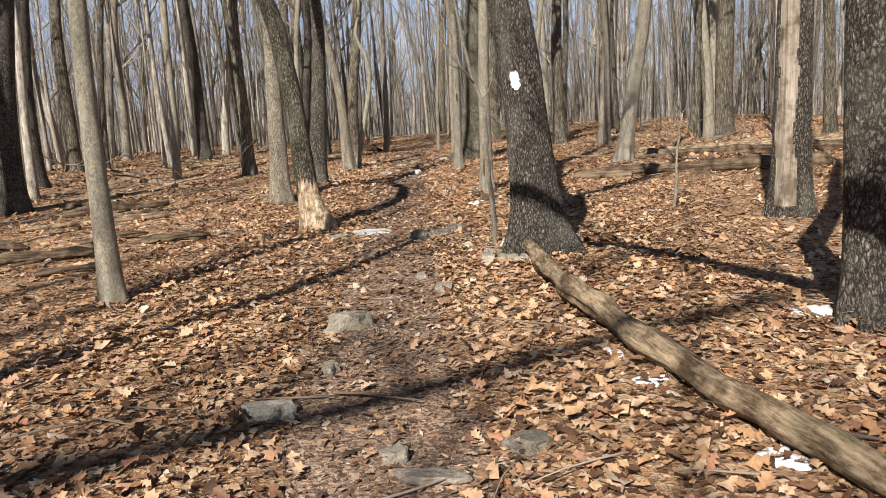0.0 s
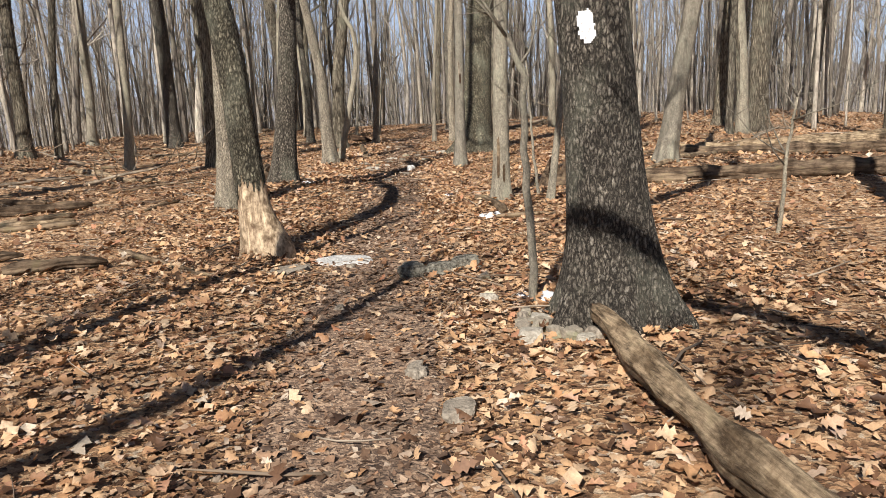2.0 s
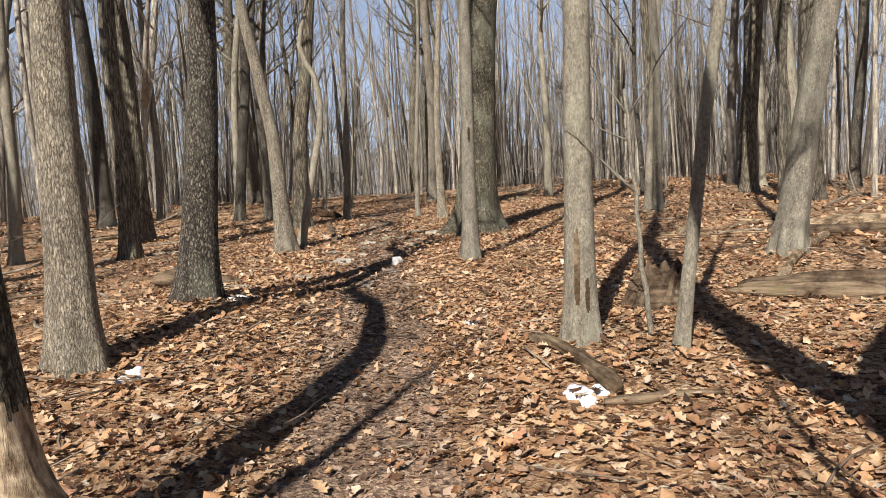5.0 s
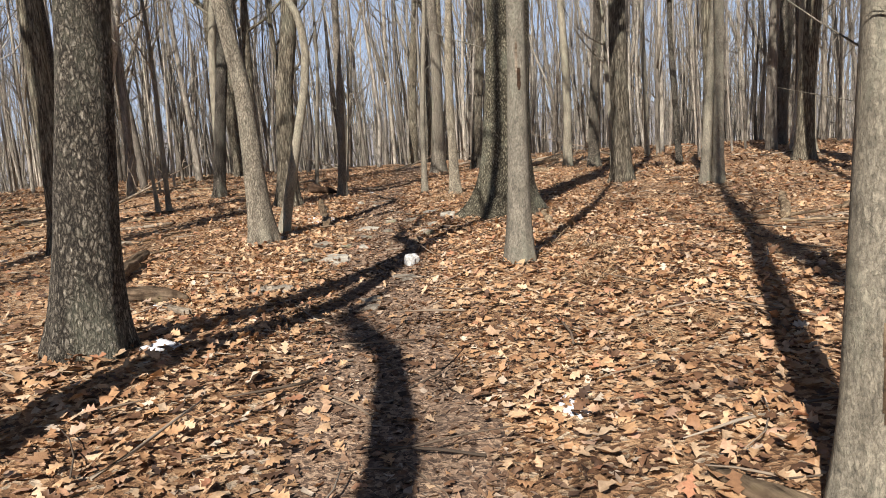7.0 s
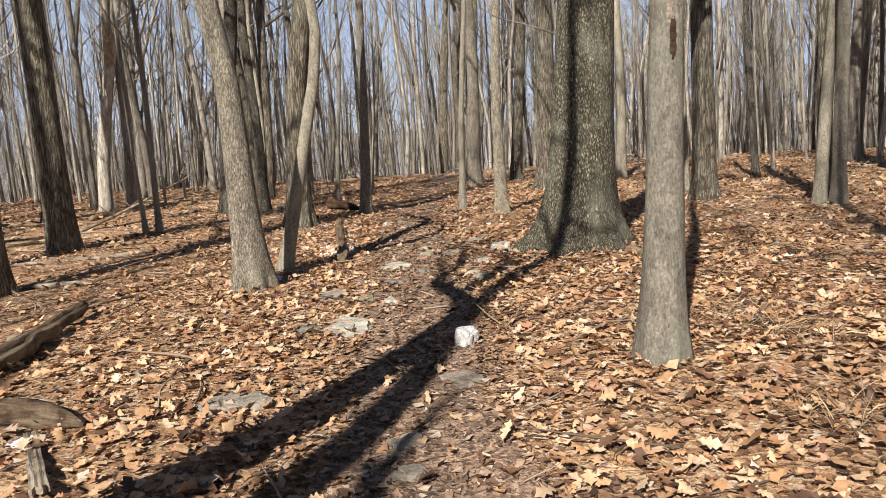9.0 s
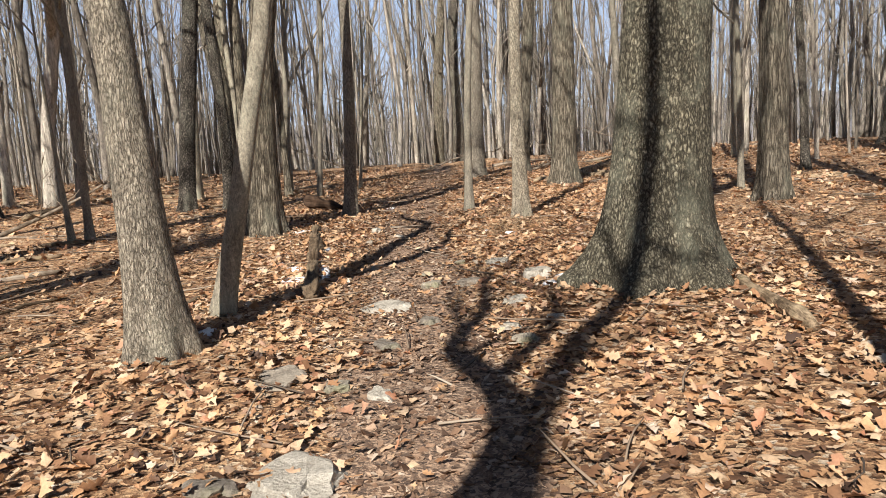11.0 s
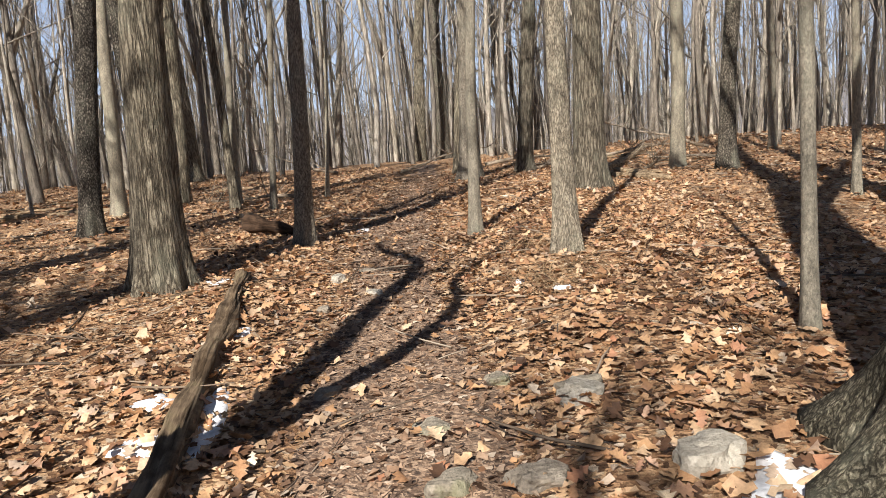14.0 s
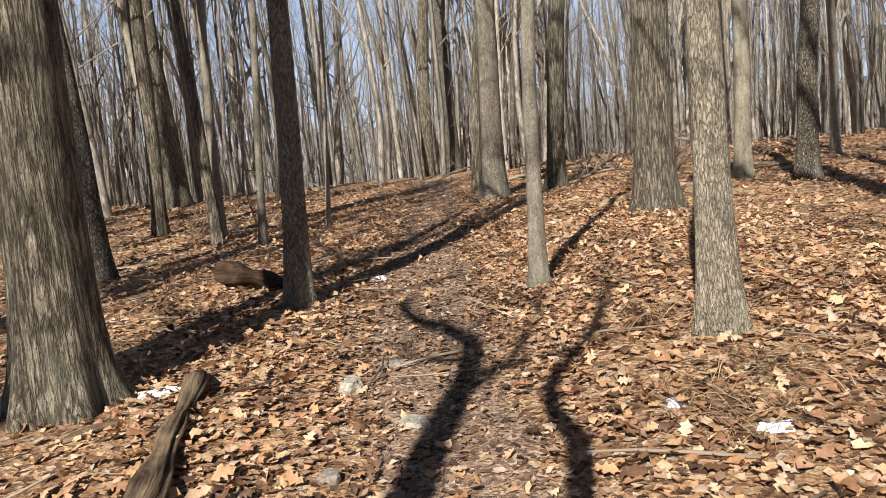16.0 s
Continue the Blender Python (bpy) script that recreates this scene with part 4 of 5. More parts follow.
for sx, sy, sw, sh, tone in ((.43, 6.72, .14, .07, "pale"), (.56, 6.76, .10, .06, "mossy"), (.66, 6.73, .13, .05, "mossy"), (.78, 6.70, .12, .06, "grey"), (.50, 6.88, .11, .08, "mossy"),
                             (.62, 6.86, .09, .08, "pale"), (.40, 6.90, .09, .05, "grey"), (.52, 7.02, .12, .06, "pale"), (.44, 7.14, .08, .05, "grey"), (.71, 6.64, .09, .04, "pale")):
    rock(sx, sy, sw, sw * .85, sh, tone)
rock(-0.50, 17.64, 0.15, 0.14, 0.137, "white")
rock(-1.35, 18.31, 0.33, 0.46, 0.043, "pale")
rock(-1.78, 16.65, 0.30, 0.27, 0.022, "grey")
rock(-0.55, 16.85, 0.26, 0.23, 0.013, "grey")
rock(-0.87, 16.07, 0.15, 0.13, 0.023, "grey")
rock(-0.85, 15.75, 0.15, 0.09, 0.018, "grey")
rock(-3.72, 18.44, 0.43, 0.40, 0.039, "grey")
rock(-1.65, 18.24, 0.18, 0.14, 0.034, "dark")
rock(-1.07, 21.15, 0.37, 0.35, 0.028, "pale")
rock(-0.72, 21.82, 0.16, 0.14, 0.057, "mossy")
rock(-0.77, 20.57, 0.14, 0.13, 0.054, "dark")
rock(-0.41, 21.80, 0.19, 0.17, 0.031, "grey")
rock(-0.08, 22.48, 0.20, 0.18, 0.066, "pale")
rock(-0.12, 20.99, 0.20, 0.13, 0.032, "pale")
rock(-0.25, 20.24, 0.15, 0.08, 0.013, "pale")
rock(-0.21, 19.90, 0.14, 0.08, 0.040, "mossy")
rock(0.07, 20.32, 0.12, 0.07, 0.014, "pale")
rock(0.16, 21.72, 0.24, 0.18, 0.075, "pale")
rock(-1.04, 20.05, 0.15, 0.17, 0.015, "dark")
rock(-1.63, 19.52, 0.25, 0.27, 0.025, "grey")
rock(-1.29, 19.35, 0.18, 0.16, 0.022, "mossy")
rock(-1.05, 19.19, 0.12, 0.16, 0.032, "pale")
rock(-0.07, 22.54, 0.20, 0.13, 0.059, "mossy")
rock(-0.40, 22.85, 0.12, 0.17, 0.019, "mossy")
rock(-0.77, 22.35, 0.15, 0.15, 0.014, "mossy")
rock(-1.23, 22.89, 0.14, 0.15, 0.016, "grey")
rock(-1.40, 25.72, 0.12, 0.16, 0.061, "pale")
rock(-1.06, 25.15, 0.11, 0.14, 0.034, "pale")
rock(-1.16, 26.10, 0.16, 0.11, 0.014, "grey")
rock(-1.43, 24.66, 0.09, 0.08, 0.015, "grey")
snow(0.93, 3.95, 0.10, 0.25)
snow(1.03, 3.51, 0.18, 0.23)
snow(1.25, 2.60, 0.17, 0.22)
snow(2.35, 4.43, 0.36, 0.26)
snow(0.50, 7.71, 0.09, 0.18)
snow(0.67, 7.59, 0.11, 0.33)
snow(0.58, 11.17, 0.25, 0.39)
snow(-2.27, 12.16, 0.14, 0.29)
snow(-2.04, 14.45, 0.22, 0.31)
snow(0.15, 13.37, 0.15, 0.33)
snow(0.36, 21.50, 0.34, 0.40)
snow(-1.74, 22.45, 0.11, 0.64)
snow(-1.97, 22.38, 0.28, 0.23)
snow(-1.78, 22.86, 0.16, 0.36)
snow(-2.06, 22.88, 0.20, 0.19)
snow(-1.90, 24.11, 0.13, 0.20)
snow(-2.46, 25.96, 0.38, 0.28)
snow(-2.30, 20.60, 0.15, 0.17)
snow(-2.64, 16.32, 0.22, 0.18)
snow(-1.29, 28.95, 0.22, 0.32)
snow(0.08, 24.91, 0.09, 0.09)
snow(0.34, 24.52, 0.20, 0.10)
fallen("fallen_log", 2.50, 13.40, 6.70, 12.35, 0.075, 0.15, "long split rotten log lying in brown leaves", BROWN_WOOD, 0.0, -0.12, 0.2, 3.2)
fallen("fallen_log", 5.60, 18.60, 10.2, 16.85, 0.11, 0.15, "weathered fallen log lying in brown leaves", LOG_WOOD, 0.05, 0.1, 0.2, 2.5)
fallen("fallen_log", 5.00, 17.70, 9.40, 16.10, 0.10, 0.14, "dark mossy rotten log lying in brown leaves", BROWN_WOOD, 0.0, -0.1, 0.2, 3.0)
fallen("fallen_branch", 6.05, 18.0, 7.6, 18.9, 0.025, 0.012, "bare grey branch propped on a fallen log", GREY_WOOD, 0.45)
fallen("fallen_log", 2.87, 13.46, 5.47, 16.93, 0.044, 0.059, "weathered fallen log lying in brown leaves")
fallen("fallen_log", 0.45, 12.56, 0.73, 11.08, 0.035, 0.057, "weathered fallen log lying in brown leaves", ROT_WOOD, 0.0, 0.06, 0.3, 2.0)
fallen("fallen_branch", 0.62, 10.98, 1.28, 11.00, 0.035, 0.020, "dead broken branch lying on the leaves")
fallen("fallen_log", 2.42, 13.46, 3.41, 12.76, 0.038, 0.089, "weathered fallen log lying in brown leaves", ROT_WOOD, 0.0, 0.0, 0.2, 2.0)
fallen("fallen_log", 5.79, 20.42, 7.43, 18.57, 0.035, 0.056, "weathered fallen log lying in brown leaves")
fallen("fallen_log", 1.58, 20.98, 1.35, 19.50, 0.034, 0.056, "weathered fallen log lying in brown leaves")
fallen("fallen_branch", -1.88, 2.77, -1.87, 3.12, 0.023, 0.015, "dead broken branch lying on the leaves")
fallen("fallen_log", -6.33, 10.87, -4.75, 12.39, 0.051, 0.043, "weathered fallen log lying in brown leaves")
fallen("fallen_log", -5.67, 11.44, -4.43, 11.67, 0.044, 0.060, "weathered fallen log lying in brown leaves")
fallen("fallen_branch", -3.11, 9.80, -1.84, 8.57, 0.036, 0.016, "dead broken branch lying on the leaves")
fallen("fallen_branch", -4.11, 12.23, -3.76, 13.46, 0.019, 0.029, "dead broken branch lying on the leaves")
fallen("fallen_branch", -4.64, 21.12, -3.97, 22.12, 0.014, 0.015, "dead broken branch lying on the leaves")
fallen("fallen_branch", -2.72, 21.25, -2.64, 21.86, 0.024, 0.019, "dead broken branch lying on the leaves")
fallen("fallen_branch", -2.71, 25.27, -2.38, 25.59, 0.025, 0.015, "dead broken branch lying on the leaves")
fallen("fallen_log", 3.95, 34.97, 4.46, 33.47, 0.051, 0.035, "weathered fallen log lying in brown leaves")
fallen("fallen_log", 1.90, 32.30, 2.64, 32.98, 0.062, 0.057, "weathered fallen log lying in brown leaves")
fallen("fallen_branch", 4.90, 34.05, 10.19, 41.75, 0.021, 0.037, "dead broken branch lying on the leaves")
fallen("fallen_branch", 0.28, 25.36, 0.29, 24.79, 0.015, 0.011, "dead broken branch lying on the leaves")
fallen("fallen_branch", -2.49, 25.88, -2.08, 25.82, 0.007, 0.007, "dead broken branch lying on the leaves")
fallen("fallen_branch", -2.32, 20.09, -2.30, 20.46, 0.012, 0.008, "dead broken branch lying on the leaves")
fallen("fallen_log", 13.12, 47.57, 13.99, 45.19, 0.050, 0.047, "pale bare log on the leaves", GREY_WOOD)
fallen("fallen_log", -9.05, 35.02, -6.85, 35.30, 0.057, 0.055, "weathered fallen log lying in brown leaves")
fallen("fallen_branch", -5.43, 29.41, -4.54, 29.66, 0.026, 0.026, "dead broken branch lying on the leaves")
fallen("fallen_branch", -3.41, 16.95, -2.75, 16.13, 0.012, 0.011, "dead broken branch lying on the leaves", GREY_WOOD)
fallen("fallen_branch", -3.44, 17.01, -2.78, 16.89, 0.013, 0.010, "dead broken branch lying on the leaves", GREY_WOOD, 0.0, 0.07)
slab(-2.69, 16.41, -2.21, 15.58, 0.07, 0.03, "pale split slab of dead wood on the leaves")
fallen("fallen_log", 4.74, 39.24, 6.51, 39.37, 0.048, 0.039, "weathered fallen log lying in brown leaves")
fallen("fallen_log", 3.46, 34.02, 3.98, 31.75, 0.059, 0.059, "weathered fallen log lying in brown leaves")
fallen("fallen_log", 3.92, 33.95, 3.93, 32.20, 0.078, 0.059, "weathered fallen log lying in brown leaves")
fallen("fallen_log", -9.98, 45.41, -9.14, 46.75, 0.074, 0.077, "weathered fallen log lying in brown leaves")
fallen("fallen_log", -8.66, 30.38, -8.76, 32.32, 0.066, 0.058, "weathered fallen log lying in brown leaves")
fallen("fallen_log", -10.27, 42.31, -9.40, 45.79, 0.068, 0.075, "weathered fallen log lying in brown leaves")
fallen("fallen_branch", -6.13, 25.99, -5.39, 25.96, 0.035, 0.034, "dead broken branch lying on the leaves")
fallen("fallen_branch", 5.10, 19.17, 7.62, 21.36, 0.042, 0.039, "dead broken branch lying on the leaves")
fallen("fallen_log", 3.12, 33.52, 7.39, 42.41, 0.087, 0.089, "weathered fallen log lying in brown leaves")
fallen("fallen_log", 3.96, 18.50, 5.32, 21.03, 0.062, 0.052, "weathered fallen log lying in brown leaves")
fallen("fallen_log", -8.36, 26.12, -7.63, 26.09, 0.049, 0.048, "weathered fallen log lying in brown leaves")
fallen("fallen_branch", -5.80, 24.40, -5.18, 24.62, 0.030, 0.030, "dead broken branch lying on the leaves")
fallen("fallen_log", -9.04, 20.96, -5.96, 17.54, 0.074, 0.052, "weathered fallen log lying in brown leaves")
fallen("fallen_log", -5.41, 8.73, -4.29, 8.86, 0.041, 0.048, "weathered fallen log lying in brown leaves")
fallen("fallen_branch", -3.27, 20.61, -3.93, 19.71, 0.016, 0.015, "dead broken branch lying on the leaves")
fallen("fallen_branch", -5.46, 11.21, -4.37, 11.62, 0.040, 0.040, "dead broken branch lying on the leaves")
fallen("fallen_log", 1.50, 2.15, 0.80, 6.80, 0.078, 0.066, "long weathered bare log lying at the foot of the blazed tree", LOG_WOOD, 0.08, 0.16, 0.2, 2.6)
fallen("fallen_log", -2.30, 26.10, -1.70, 21.45, 0.045, 0.066, "split rotten log with snow along it", ROT_WOOD, 0.0, 0.03, 0.3, 4.5)
fallen("fallen_log", -3.50, 17.30, -3.74, 19.30, 0.075, 0.05, "weathered split log with bark peeling away", ROT_WOOD, 0.08, 0.0, 0.3, 4.0)
fallen("fallen_log", -3.60, 16.80, -2.45, 16.42, 0.12, 0.03, "dark weathered log end sunk in the leaves", BROWN_WOOD, 0.0, 0.05, 0.3, 4.0)
fallen("fallen_log", -1.95, 28.60, -2.85, 29.20, 0.055, 0.105, "short dark rotten log with a raised knobbly end", DARK_WOOD, 0.13, 0.06, 0.5, 3.0)


# dark half-sunk logs added to stand for shaded pits in the left leaf floor
for lx0, ly0, lx1, ly1, lr in ((-5.3, 8.0, -4.1, 8.4, .075), (-3.75, 8.95, -2.95, 9.15, .06), (-4.7, 9.3, -3.9, 9.55, .055), (-6.4, 9.2, -5.2, 9.0, .08), (-4.2, 7.3, -3.6, 7.6, .05), (-6.6, 12.6, -5.0, 13.4, .08), (-7.4, 14.2, -6.0, 14.0, .07)):
    fallen("fallen_log", lx0, ly0, lx1, ly1, lr, lr * .7, "dark log added in place of shaded pits in the leaves", BROWN_WOOD, 0.03, 0.05, 0.3, 3.5)


def scattered_branches(n, seed, sides=(-1, 1)):
    """Dead branches lying about under the trees on both sides of the trail."""
    rnd = random.Random(seed)
    while n:
        x, y = rnd.choice(sides) * rnd.uniform(2.8, 12), rnd.uniform(7, 42)
        a, ln, r = rnd.gauss(0, .5) + (math.pi if rnd.random() < .5 else 0), rnd.uniform(.8, 3.0), rnd.uniform(.012, .04)
        x1, y1 = x + math.cos(a) * ln, y + math.sin(a) * ln
        if abs(x1) < 2.4 or min((p - x) ** 2 + (q - y) ** 2 for p, q in KNOWN) < .3:
            continue
        fallen("fallen_branch", x, y, x1, y1, r, r * .6, "dead broken branch lying on the leaves", (ROT_WOOD, GREY_WOOD, LOG_WOOD)[n % 3], rnd.choice((0, 0, .08)), rnd.uniform(-.15, .15))
        n -= 1


scattered_branches(46, 12)
scattered_branches(44, 31, (-1,))


def brush(x, y, spread_by, n, tall, label):
    """A tuft of dry stalks and bent grass."""
    rnd = random.Random(int(x * 91 + y * 57))
    V, Fc = [], []
    z0 = floor_z(x, y)
    for _ in range(n):
        a, f = rnd.uniform(0, 6.283), rnd.random() ** .5 * spread_by
        p = Vector((math.cos(a) * f, math.sin(a) * f, floor_z(x + math.cos(a) * f, y + math.sin(a) * f) - z0))
        b, ln = rnd.uniform(0, 6.283), tall * rnd.uniform(.4, 1.2)
        d = Vector((math.cos(b), math.sin(b), rnd.uniform(.3, 1.6))).normalized()
        pts = [p]
        for i in range(4):
            pts.append(pts[-1] + d * ln / 4)
            d = (d + Vector((rnd.uniform(-.3, .3), rnd.uniform(-.3, .3), -.32))).normalized()
        r = rnd.uniform(.0012, .0032)
        tube(V, Fc, pts, [r, r, r * .9, r * .7, r * .3], 3)
    ob = new("dry_brush", mesh_from("dry_brush", V, Fc, STALK))
    ob.location = (x, y, z0)
    return tagged(ob, label, "dry brush", "tufts of dry brush")


def rotten_stump(x, y, r, h):
    """A broken, hollowed stump with a jagged top."""
    V, Fc = [], []
    n, rows = 28, 9
    z0 = floor_z(x, y)
    for i in range(rows):
        f = i / (rows - 1)
        for k in range(n):
            a = 2 * math.pi * k / n
            edge = h * (.45 + .75 * abs(noise.noise((math.cos(a) * 1.3, math.sin(a) * 1.3, x))) + .35 * noise.noise((math.cos(a) * 5, math.sin(a) * 5, y)))
            rr = r * (1.35 - .55 * f ** .6) * (1 + .22 * noise.noise((math.cos(a) * 2.5, math.sin(a) * 2.5, f * 2)))
            V.append((math.cos(a) * rr + .25 * h * f, math.sin(a) * rr, -.08 + (edge + .08) * f))
    for i in range(3):
        s = (.7, .45, .1)[i]
        for k in range(n):
            a = 2 * math.pi * k / n
            V.append((math.cos(a) * r * s * .8 + .2 * h, math.sin(a) * r * s * .8, h * (.35 - .1 * i)))
    for i in range(rows + 2):
        for k in range(n):
            a, b = i * n + k, i * n + (k + 1) % n
            Fc.append((a, b, b + n, a + n))
    Fc.append(tuple(range((rows + 2) * n, (rows + 3) * n)))
    ob = new("rotten_stump", mesh_from("rotten_stump", V, Fc, BROWN_WOOD, False))
    ob.location = (x, y, z0)
    return tagged(ob, "dark rotten broken stump in the leaves", "stump")


rotten_stump(1.67, 13.27, 0.21, 0.50)


def dead_top(x, y, turn, length, r, label, rise=.25):
    """A broken treetop lying on the ground, its twigs sticking up."""
    rnd = random.Random(int(x * 61 + y * 43))
    thing = new("dead_treetop")
    z0 = floor_z(x, y)
    thing.location = (x, y, z0)
    pts, d = [Vector((0, 0, r))], Vector((math.cos(turn), math.sin(turn), rise))
    for i in range(7):
        d = (d + Vector((rnd.uniform(-.25, .25), rnd.uniform(-.25, .25), rnd.uniform(-.16, .12)))).normalized()
        p = pts[-1] + d * length / 7
        p.z = max(p.z, r + floor_z(x + p.x, y + p.y) - z0)
        pts.append(p)
    V, Fc = [], []
    tube(V, Fc, pts, [r * (1 - .11 * i) for i in range(8)], 8)
    part("branch", mesh_from("branch", V, Fc, GREY_WOOD), thing)
    V, Fc = [], []
    for i in range(9):
        limb(V, Fc, rnd, pts[rnd.randint(1, 7)], Vector((rnd.uniform(-1, 1), rnd.uniform(-1, 1), rnd.uniform(-.1, .9))), length * rnd.uniform(.2, .45), r * .42, 4, 3, 1)
    part("twig_spray", mesh_from("twig_spray", V, Fc, GREY_WOOD), thing, "thin broken grey twigs")
    return tagged(thing, label, "dead branch", "fallen wood")


for dx_, dy_, dturn, dlen, drad in ((2.6, 37.3, .2, 2.6, .045), (8.4, 40.2, 2.9, 3.0, .05), (4.5, 34.6, .5, 1.8, .035), (-2.9, 34.9, 3.0, 2.2, .04), (-.6, 41.5, .3, 2.8, .045),
                                    (-2.6, 43.0, 2.7, 3.0, .05), (1.9, 41.0, .1, 3.0, .06), (4.9, 39.6, .4, 3.4, .05), (6.9, 36.4, 2.6, 2.2, .04), (-7.6, 27.5, .4, 2.6, .04),
                                    (-9.4, 23.0, 2.8, 2.8, .05), (-6.9, 17.2, .3, 2.2, .035), (8.2, 21.6, .2, 2.4, .04)):
    dead_top(dx_, dy_, dturn, dlen, drad, "broken grey treetop lying on the leaves")
brush(1.30, 16.92, 0.30, 90, 0.30, "tangle of dry brown stalks among leaves")
brush(0.22, 24.85, 0.28, 80, 0.22, "flattened tuft of dry grass and twigs")
brush(0.55, 24.95, 0.35, 110, 0.26, "tangle of dry stalks and grass by the trail")
brush(1.13, 17.53, 0.22, 70, 0.25, "tangle of dry brown stalks among leaves")
brush(0.19, 24.58, 0.25, 60, 0.18, "flattened tuft of dry grass and twigs")
brush(0.89, 14.28, 0.35, 70, 0.20, "flattened tuft of dry grass and twigs")
brush(0.97, 15.81, 0.25, 70, 0.26, "tangle of dry brown stalks among leaves")
brush(0.45, 26.10, 0.40, 110, 0.25, "tuft of dry grass at the foot of a tree")
brush(0.80, 9.62, 0.25, 50, 0.20, "flattened tuft of dry grass and twigs")
brush(2.60, 4.05, 0.18, 26, 0.32, "few pale grass blades at the foot of a tree")
brush(1.75, 3.35, 0.30, 50, 0.22, "pale dry grass between the leaves")


# ---- loose leaves ----
LOBED = [(0, .0), (.13, .07), (.26, .23), (.35, .10), (.52, .34), (.62, .15), (.78, .27), (.88, .10), (1, .0)]
PLAIN = [(0, .0), (.22, .23), (.40, .13), (.68, .33), (1, .0)]
FLAKE = [(0, .0), (.5, .36), (1, .0)]


def leaf_template(profile, fold, curl, twist, rag=0.0):
    V, T = [], []
    for u, v in profile:
        z = curl * (u - .45) ** 2
        for s in (-1, 0, 1):
            V.append((u - .5 + (rag * math.sin(u * 37 + s * 5 + fold * 90) if 0 < u < 1 else 0), s * v * (1 + 2.2 * rag * math.sin(u * 23 + s * 9 + curl * 70)), z + fold * abs(s) * v + twist * s * v * (u - .3)))
    for i in range(len(profile) - 1):
        a = 3 * i
        for k in (0, 1):
            if profile[i + 1][1] > 0:
                T.append((a + k, a + k + 3, a + k + 4))
            if profile[i][1] > 0:
                T.append((a + k, a + k + 4, a + k + 1))
    return np.array(V), np.array(T)


def scatter(name, spots, sizes, profile, tilt, material, lift, label, seed, category="leaves"):
    """Many leaves in one mesh, lying this way and that on the floor."""
    rng = np.random.default_rng(seed)
    n = len(spots)
    temps = [leaf_template(profile, rng.uniform(-.1, .75), rng.uniform(-.5, 1.0), rng.uniform(-.7, .7), .2 if len(profile) < 4 else .09 if len(profile) < 6 else .035) for _ in range(30)]
    nv, tri = len(temps[0][0]), temps[0][1]
    pick = rng.integers(0, len(temps), n)
    base = np.stack([t[0] for t in temps])[pick] * sizes[:, None, None]
    base[:, :, 1] *= rng.uniform(.75, 1.25, n)[:, None]
    yaw, ti, ax = rng.uniform(0, 2 * np.pi, n), np.abs(rng.normal(0, tilt, n)), rng.uniform(0, 2 * np.pi, n)
    flip = rng.choice((-1, 1), n)
    base[:, :, 2] *= flip[:, None]
    c, s = np.cos(yaw)[:, None], np.sin(yaw)[:, None]
    X, Y, Z = base[:, :, 0] * c - base[:, :, 1] * s, base[:, :, 0] * s + base[:, :, 1] * c, base[:, :, 2]
    ca, sa = np.cos(ax)[:, None], np.sin(ax)[:, None]
    P, Q = X * ca + Y * sa, -X * sa + Y * ca
    ct, sti = np.cos(ti)[:, None], np.sin(ti)[:, None]
    P, Z = P * ct + Z * sti, -P * sti + Z * ct
    X, Y = P * ca - Q * sa, P * sa + Q * ca
    zs = np.array([floor_z(x, y) for x, y in spots]) + rng.uniform(.002, lift, n) + sizes * .5 * np.sin(ti) * .6
    V = np.stack([X + spots[:, 0:1], Y + spots[:, 1:2], Z + zs[:, None]], 2).reshape(-1, 3)
    T = (tri[None] + (np.arange(n) * nv)[:, None, None]).reshape(-1)
    me = bpy.data.meshes.new(name)
    me.vertices.add(len(V))
    me.vertices.foreach_set("co", V.astype(np.float32).ravel())
    me.loops.add(len(T))
    me.loops.foreach_set("vertex_index", T.astype(np.int32))
    me.polygons.add(len(T) // 3)
    me.polygons.foreach_set("loop_start", np.arange(0, len(T), 3, dtype=np.int32))
    me.materials.append(material)
    me.polygons.foreach_set("use_smooth", np.ones(len(me.polygons), bool))
    me.update(calc_edges=True)
    me.validate()
    return tagged(new(name, me), label, category, kind="stuff")


def strew(n, x0, x1, y0, y1, seed, keep):
    rng = np.random.default_rng(seed)
    p = np.stack([rng.uniform(x0, x1, n), rng.uniform(y0, y1, n)], 1)
    t = np.array([trail_x(y) for y in p[:, 1]])
    return p[rng.random(n) < keep(p[:, 0] - t, p[:, 1])]


def off_trail(d, y):
    return 1.0 - .82 * np.exp(-(d / .58) ** 4)


rng = np.random.default_rng
near = strew(21000, -2.7, 2.3, 1.2, 33, 1, off_trail)
scatter("leaf_litter", near, rng(2).uniform(.05, .108, len(near)), LOBED, .40, LEAVES, .035, "loose curled brown and tan oak leaves", 3)
side = strew(40000, -7, 7, 0.5, 46, 4, lambda d, y: np.where(np.abs(d) < .55, .12, np.where(np.abs(d) < 1.9, .6, 1.0)))
scatter("leaf_litter", side, rng(5).uniform(.055, .115, len(side)), PLAIN, .45, LEAVES, .035, "loose curled brown and tan fallen leaves", 6)
flakes = strew(46000, -3.6, 3.4, 1.2, 40, 21, lambda d, y: np.where(np.abs(d) < .5, .22, 1.0))
scatter("leaf_litter", flakes, rng(22).uniform(.035, .08, len(flakes)), PLAIN, .32, LEAVES, .02, "broken pieces of dry brown leaves", 23)
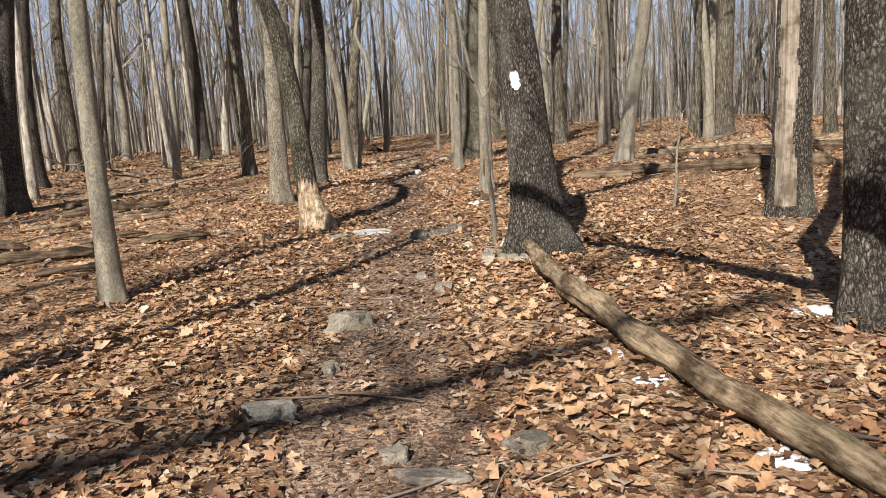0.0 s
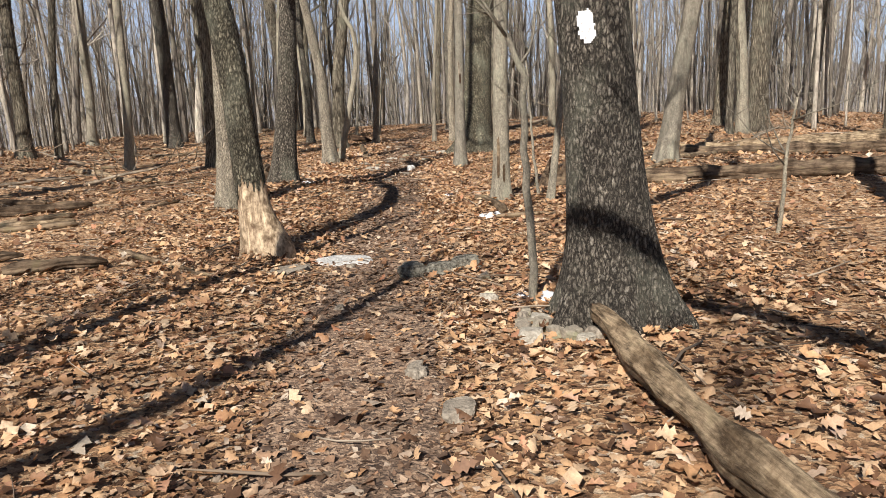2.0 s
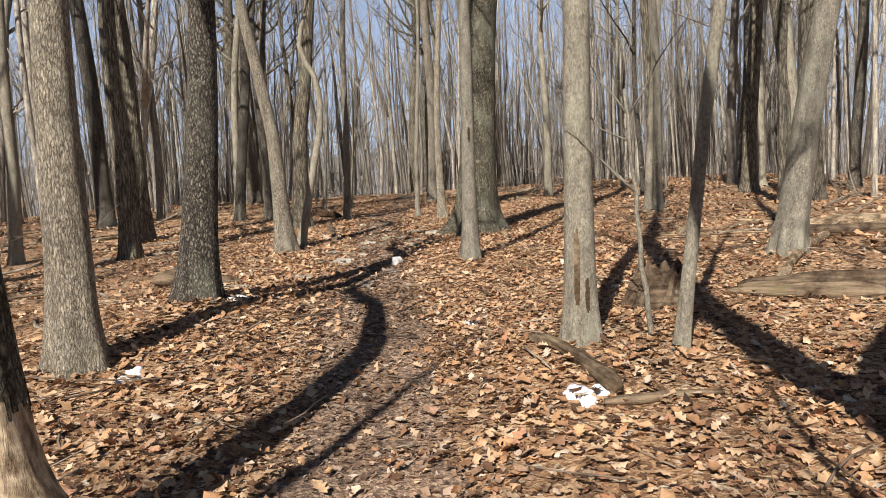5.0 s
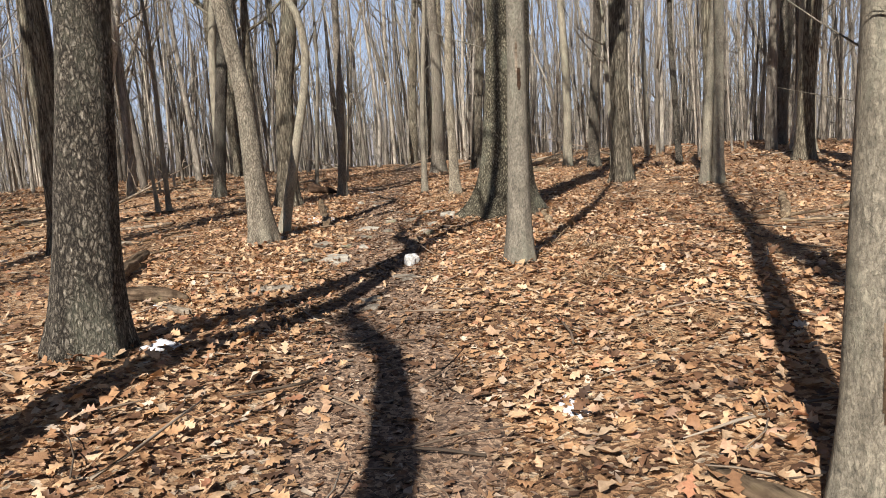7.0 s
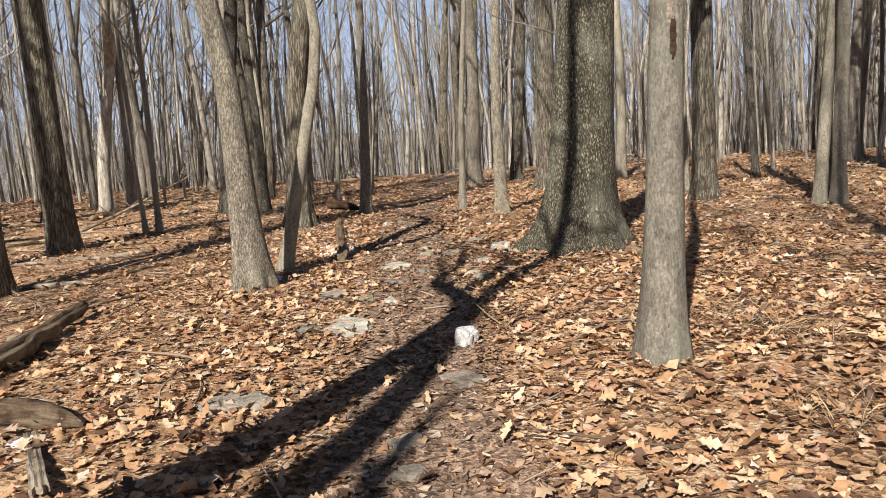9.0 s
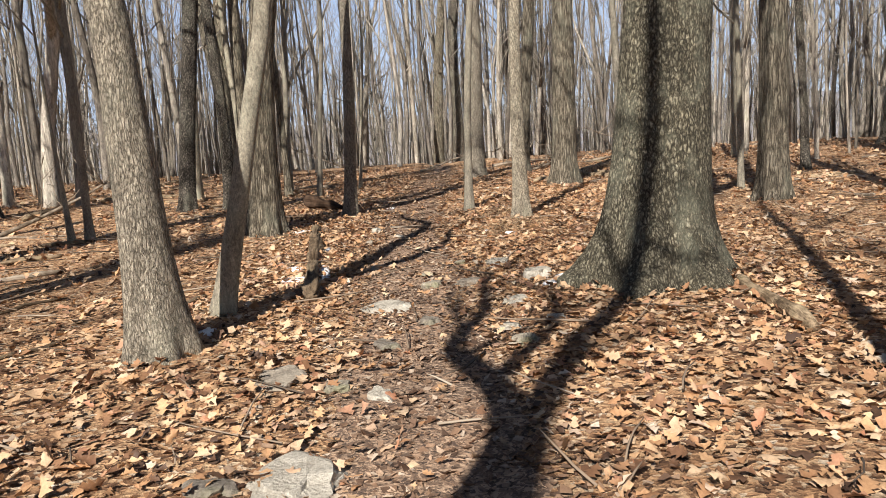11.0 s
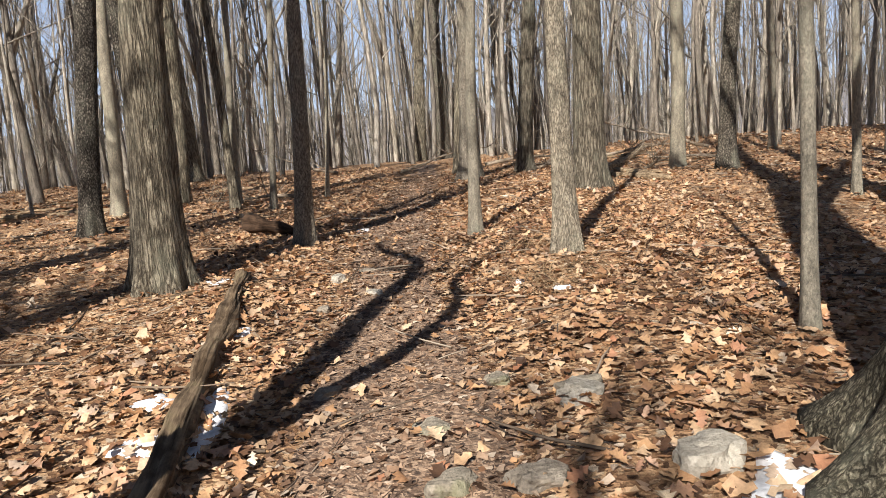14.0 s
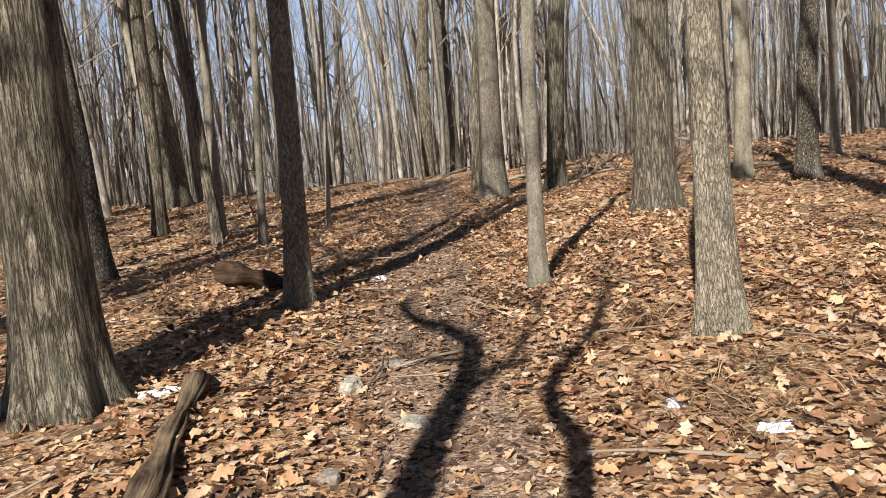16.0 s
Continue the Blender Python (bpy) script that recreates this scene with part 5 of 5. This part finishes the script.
wide = strew(48000, -19, 19, 4, 56, 7, lambda d, y: np.where(np.abs(d) < 6.5, 0.0, 1.0))
scatter("leaf_litter", wide, rng(8).uniform(.07, .15, len(wide)), FLAKE, .45, LEAVES, .04, "deep drift of brown fallen leaves under the trees", 9)
trod = strew(250000, -2.0, 1.6, 1.2, 40, 10, lambda d, y: .75 * np.exp(-(d / .54) ** 2))
scatter("trail_litter", trod, rng(11).uniform(.02, .06, len(trod)), FLAKE, .30, CRUMBS, .014, "trampled dark leaf fragments on the trail", 12)


def large_leaves(n, seed):
    """Large dry leaves lying on top of the litter beside the trail."""
    rnd = random.Random(seed)
    maple = [(0, .0), (.12, .22), (.20, .12), (.38, .42), (.52, .20), (.68, .36), (.80, .12), (1, .0)]
    shapes = []
    for k in range(10):
        V, T = leaf_template(maple if k % 2 else LOBED, rnd.uniform(-.1, .6), rnd.uniform(-.3, .9), rnd.uniform(-.5, .5))
        shapes.append(mesh_from("leaf", V.tolist(), [tuple(int(i) for i in t) for t in T], BIG_LEAF, False))
    for _ in range(n):
        y = rnd.uniform(2, 28)
        x = trail_x(y) + rnd.choice((-1, 1)) * rnd.uniform(.45, 1.9)
        ob = new("leaf", rnd.choice(shapes))
        s = rnd.uniform(.07, .115)
        ob.location = (x, y, floor_z(x, y) + .03)
        ob.rotation_euler = (rnd.gauss(0, .3), rnd.gauss(0, .3), rnd.uniform(0, 6.283))
        ob.scale = (s, s, s)
        ob.parent = GROUND


def strewn_twigs(n, seed):
    rnd = random.Random(seed)
    V, Fc = [], []
    for _ in range(n):
        x, y, a, ln = rnd.uniform(-9, 7), rnd.uniform(1.5, 42), rnd.uniform(0, 6.283), rnd.uniform(.12, .7)
        r = rnd.uniform(.002, .006) * (1 + ln)
        pts, z = [], floor_z(x, y) + rnd.uniform(.012, .04)
        tip = rnd.uniform(0, .07)
        for i in range(4):
            pts.append(Vector((x, y, z + tip * i / 3)))
            a += rnd.uniform(-.3, .3)
            x, y = x + math.cos(a) * ln / 3, y + math.sin(a) * ln / 3
        tube(V, Fc, pts, [r, r, r * .8, r * .4], 4)
    tagged(new("fallen_twigs", mesh_from("fallen_twigs", V, Fc, TWIG)), "thin dead twigs strewn over the leaves", "twigs", kind="stuff")


strewn_twigs(1500, 3)
large_leaves(280, 8)
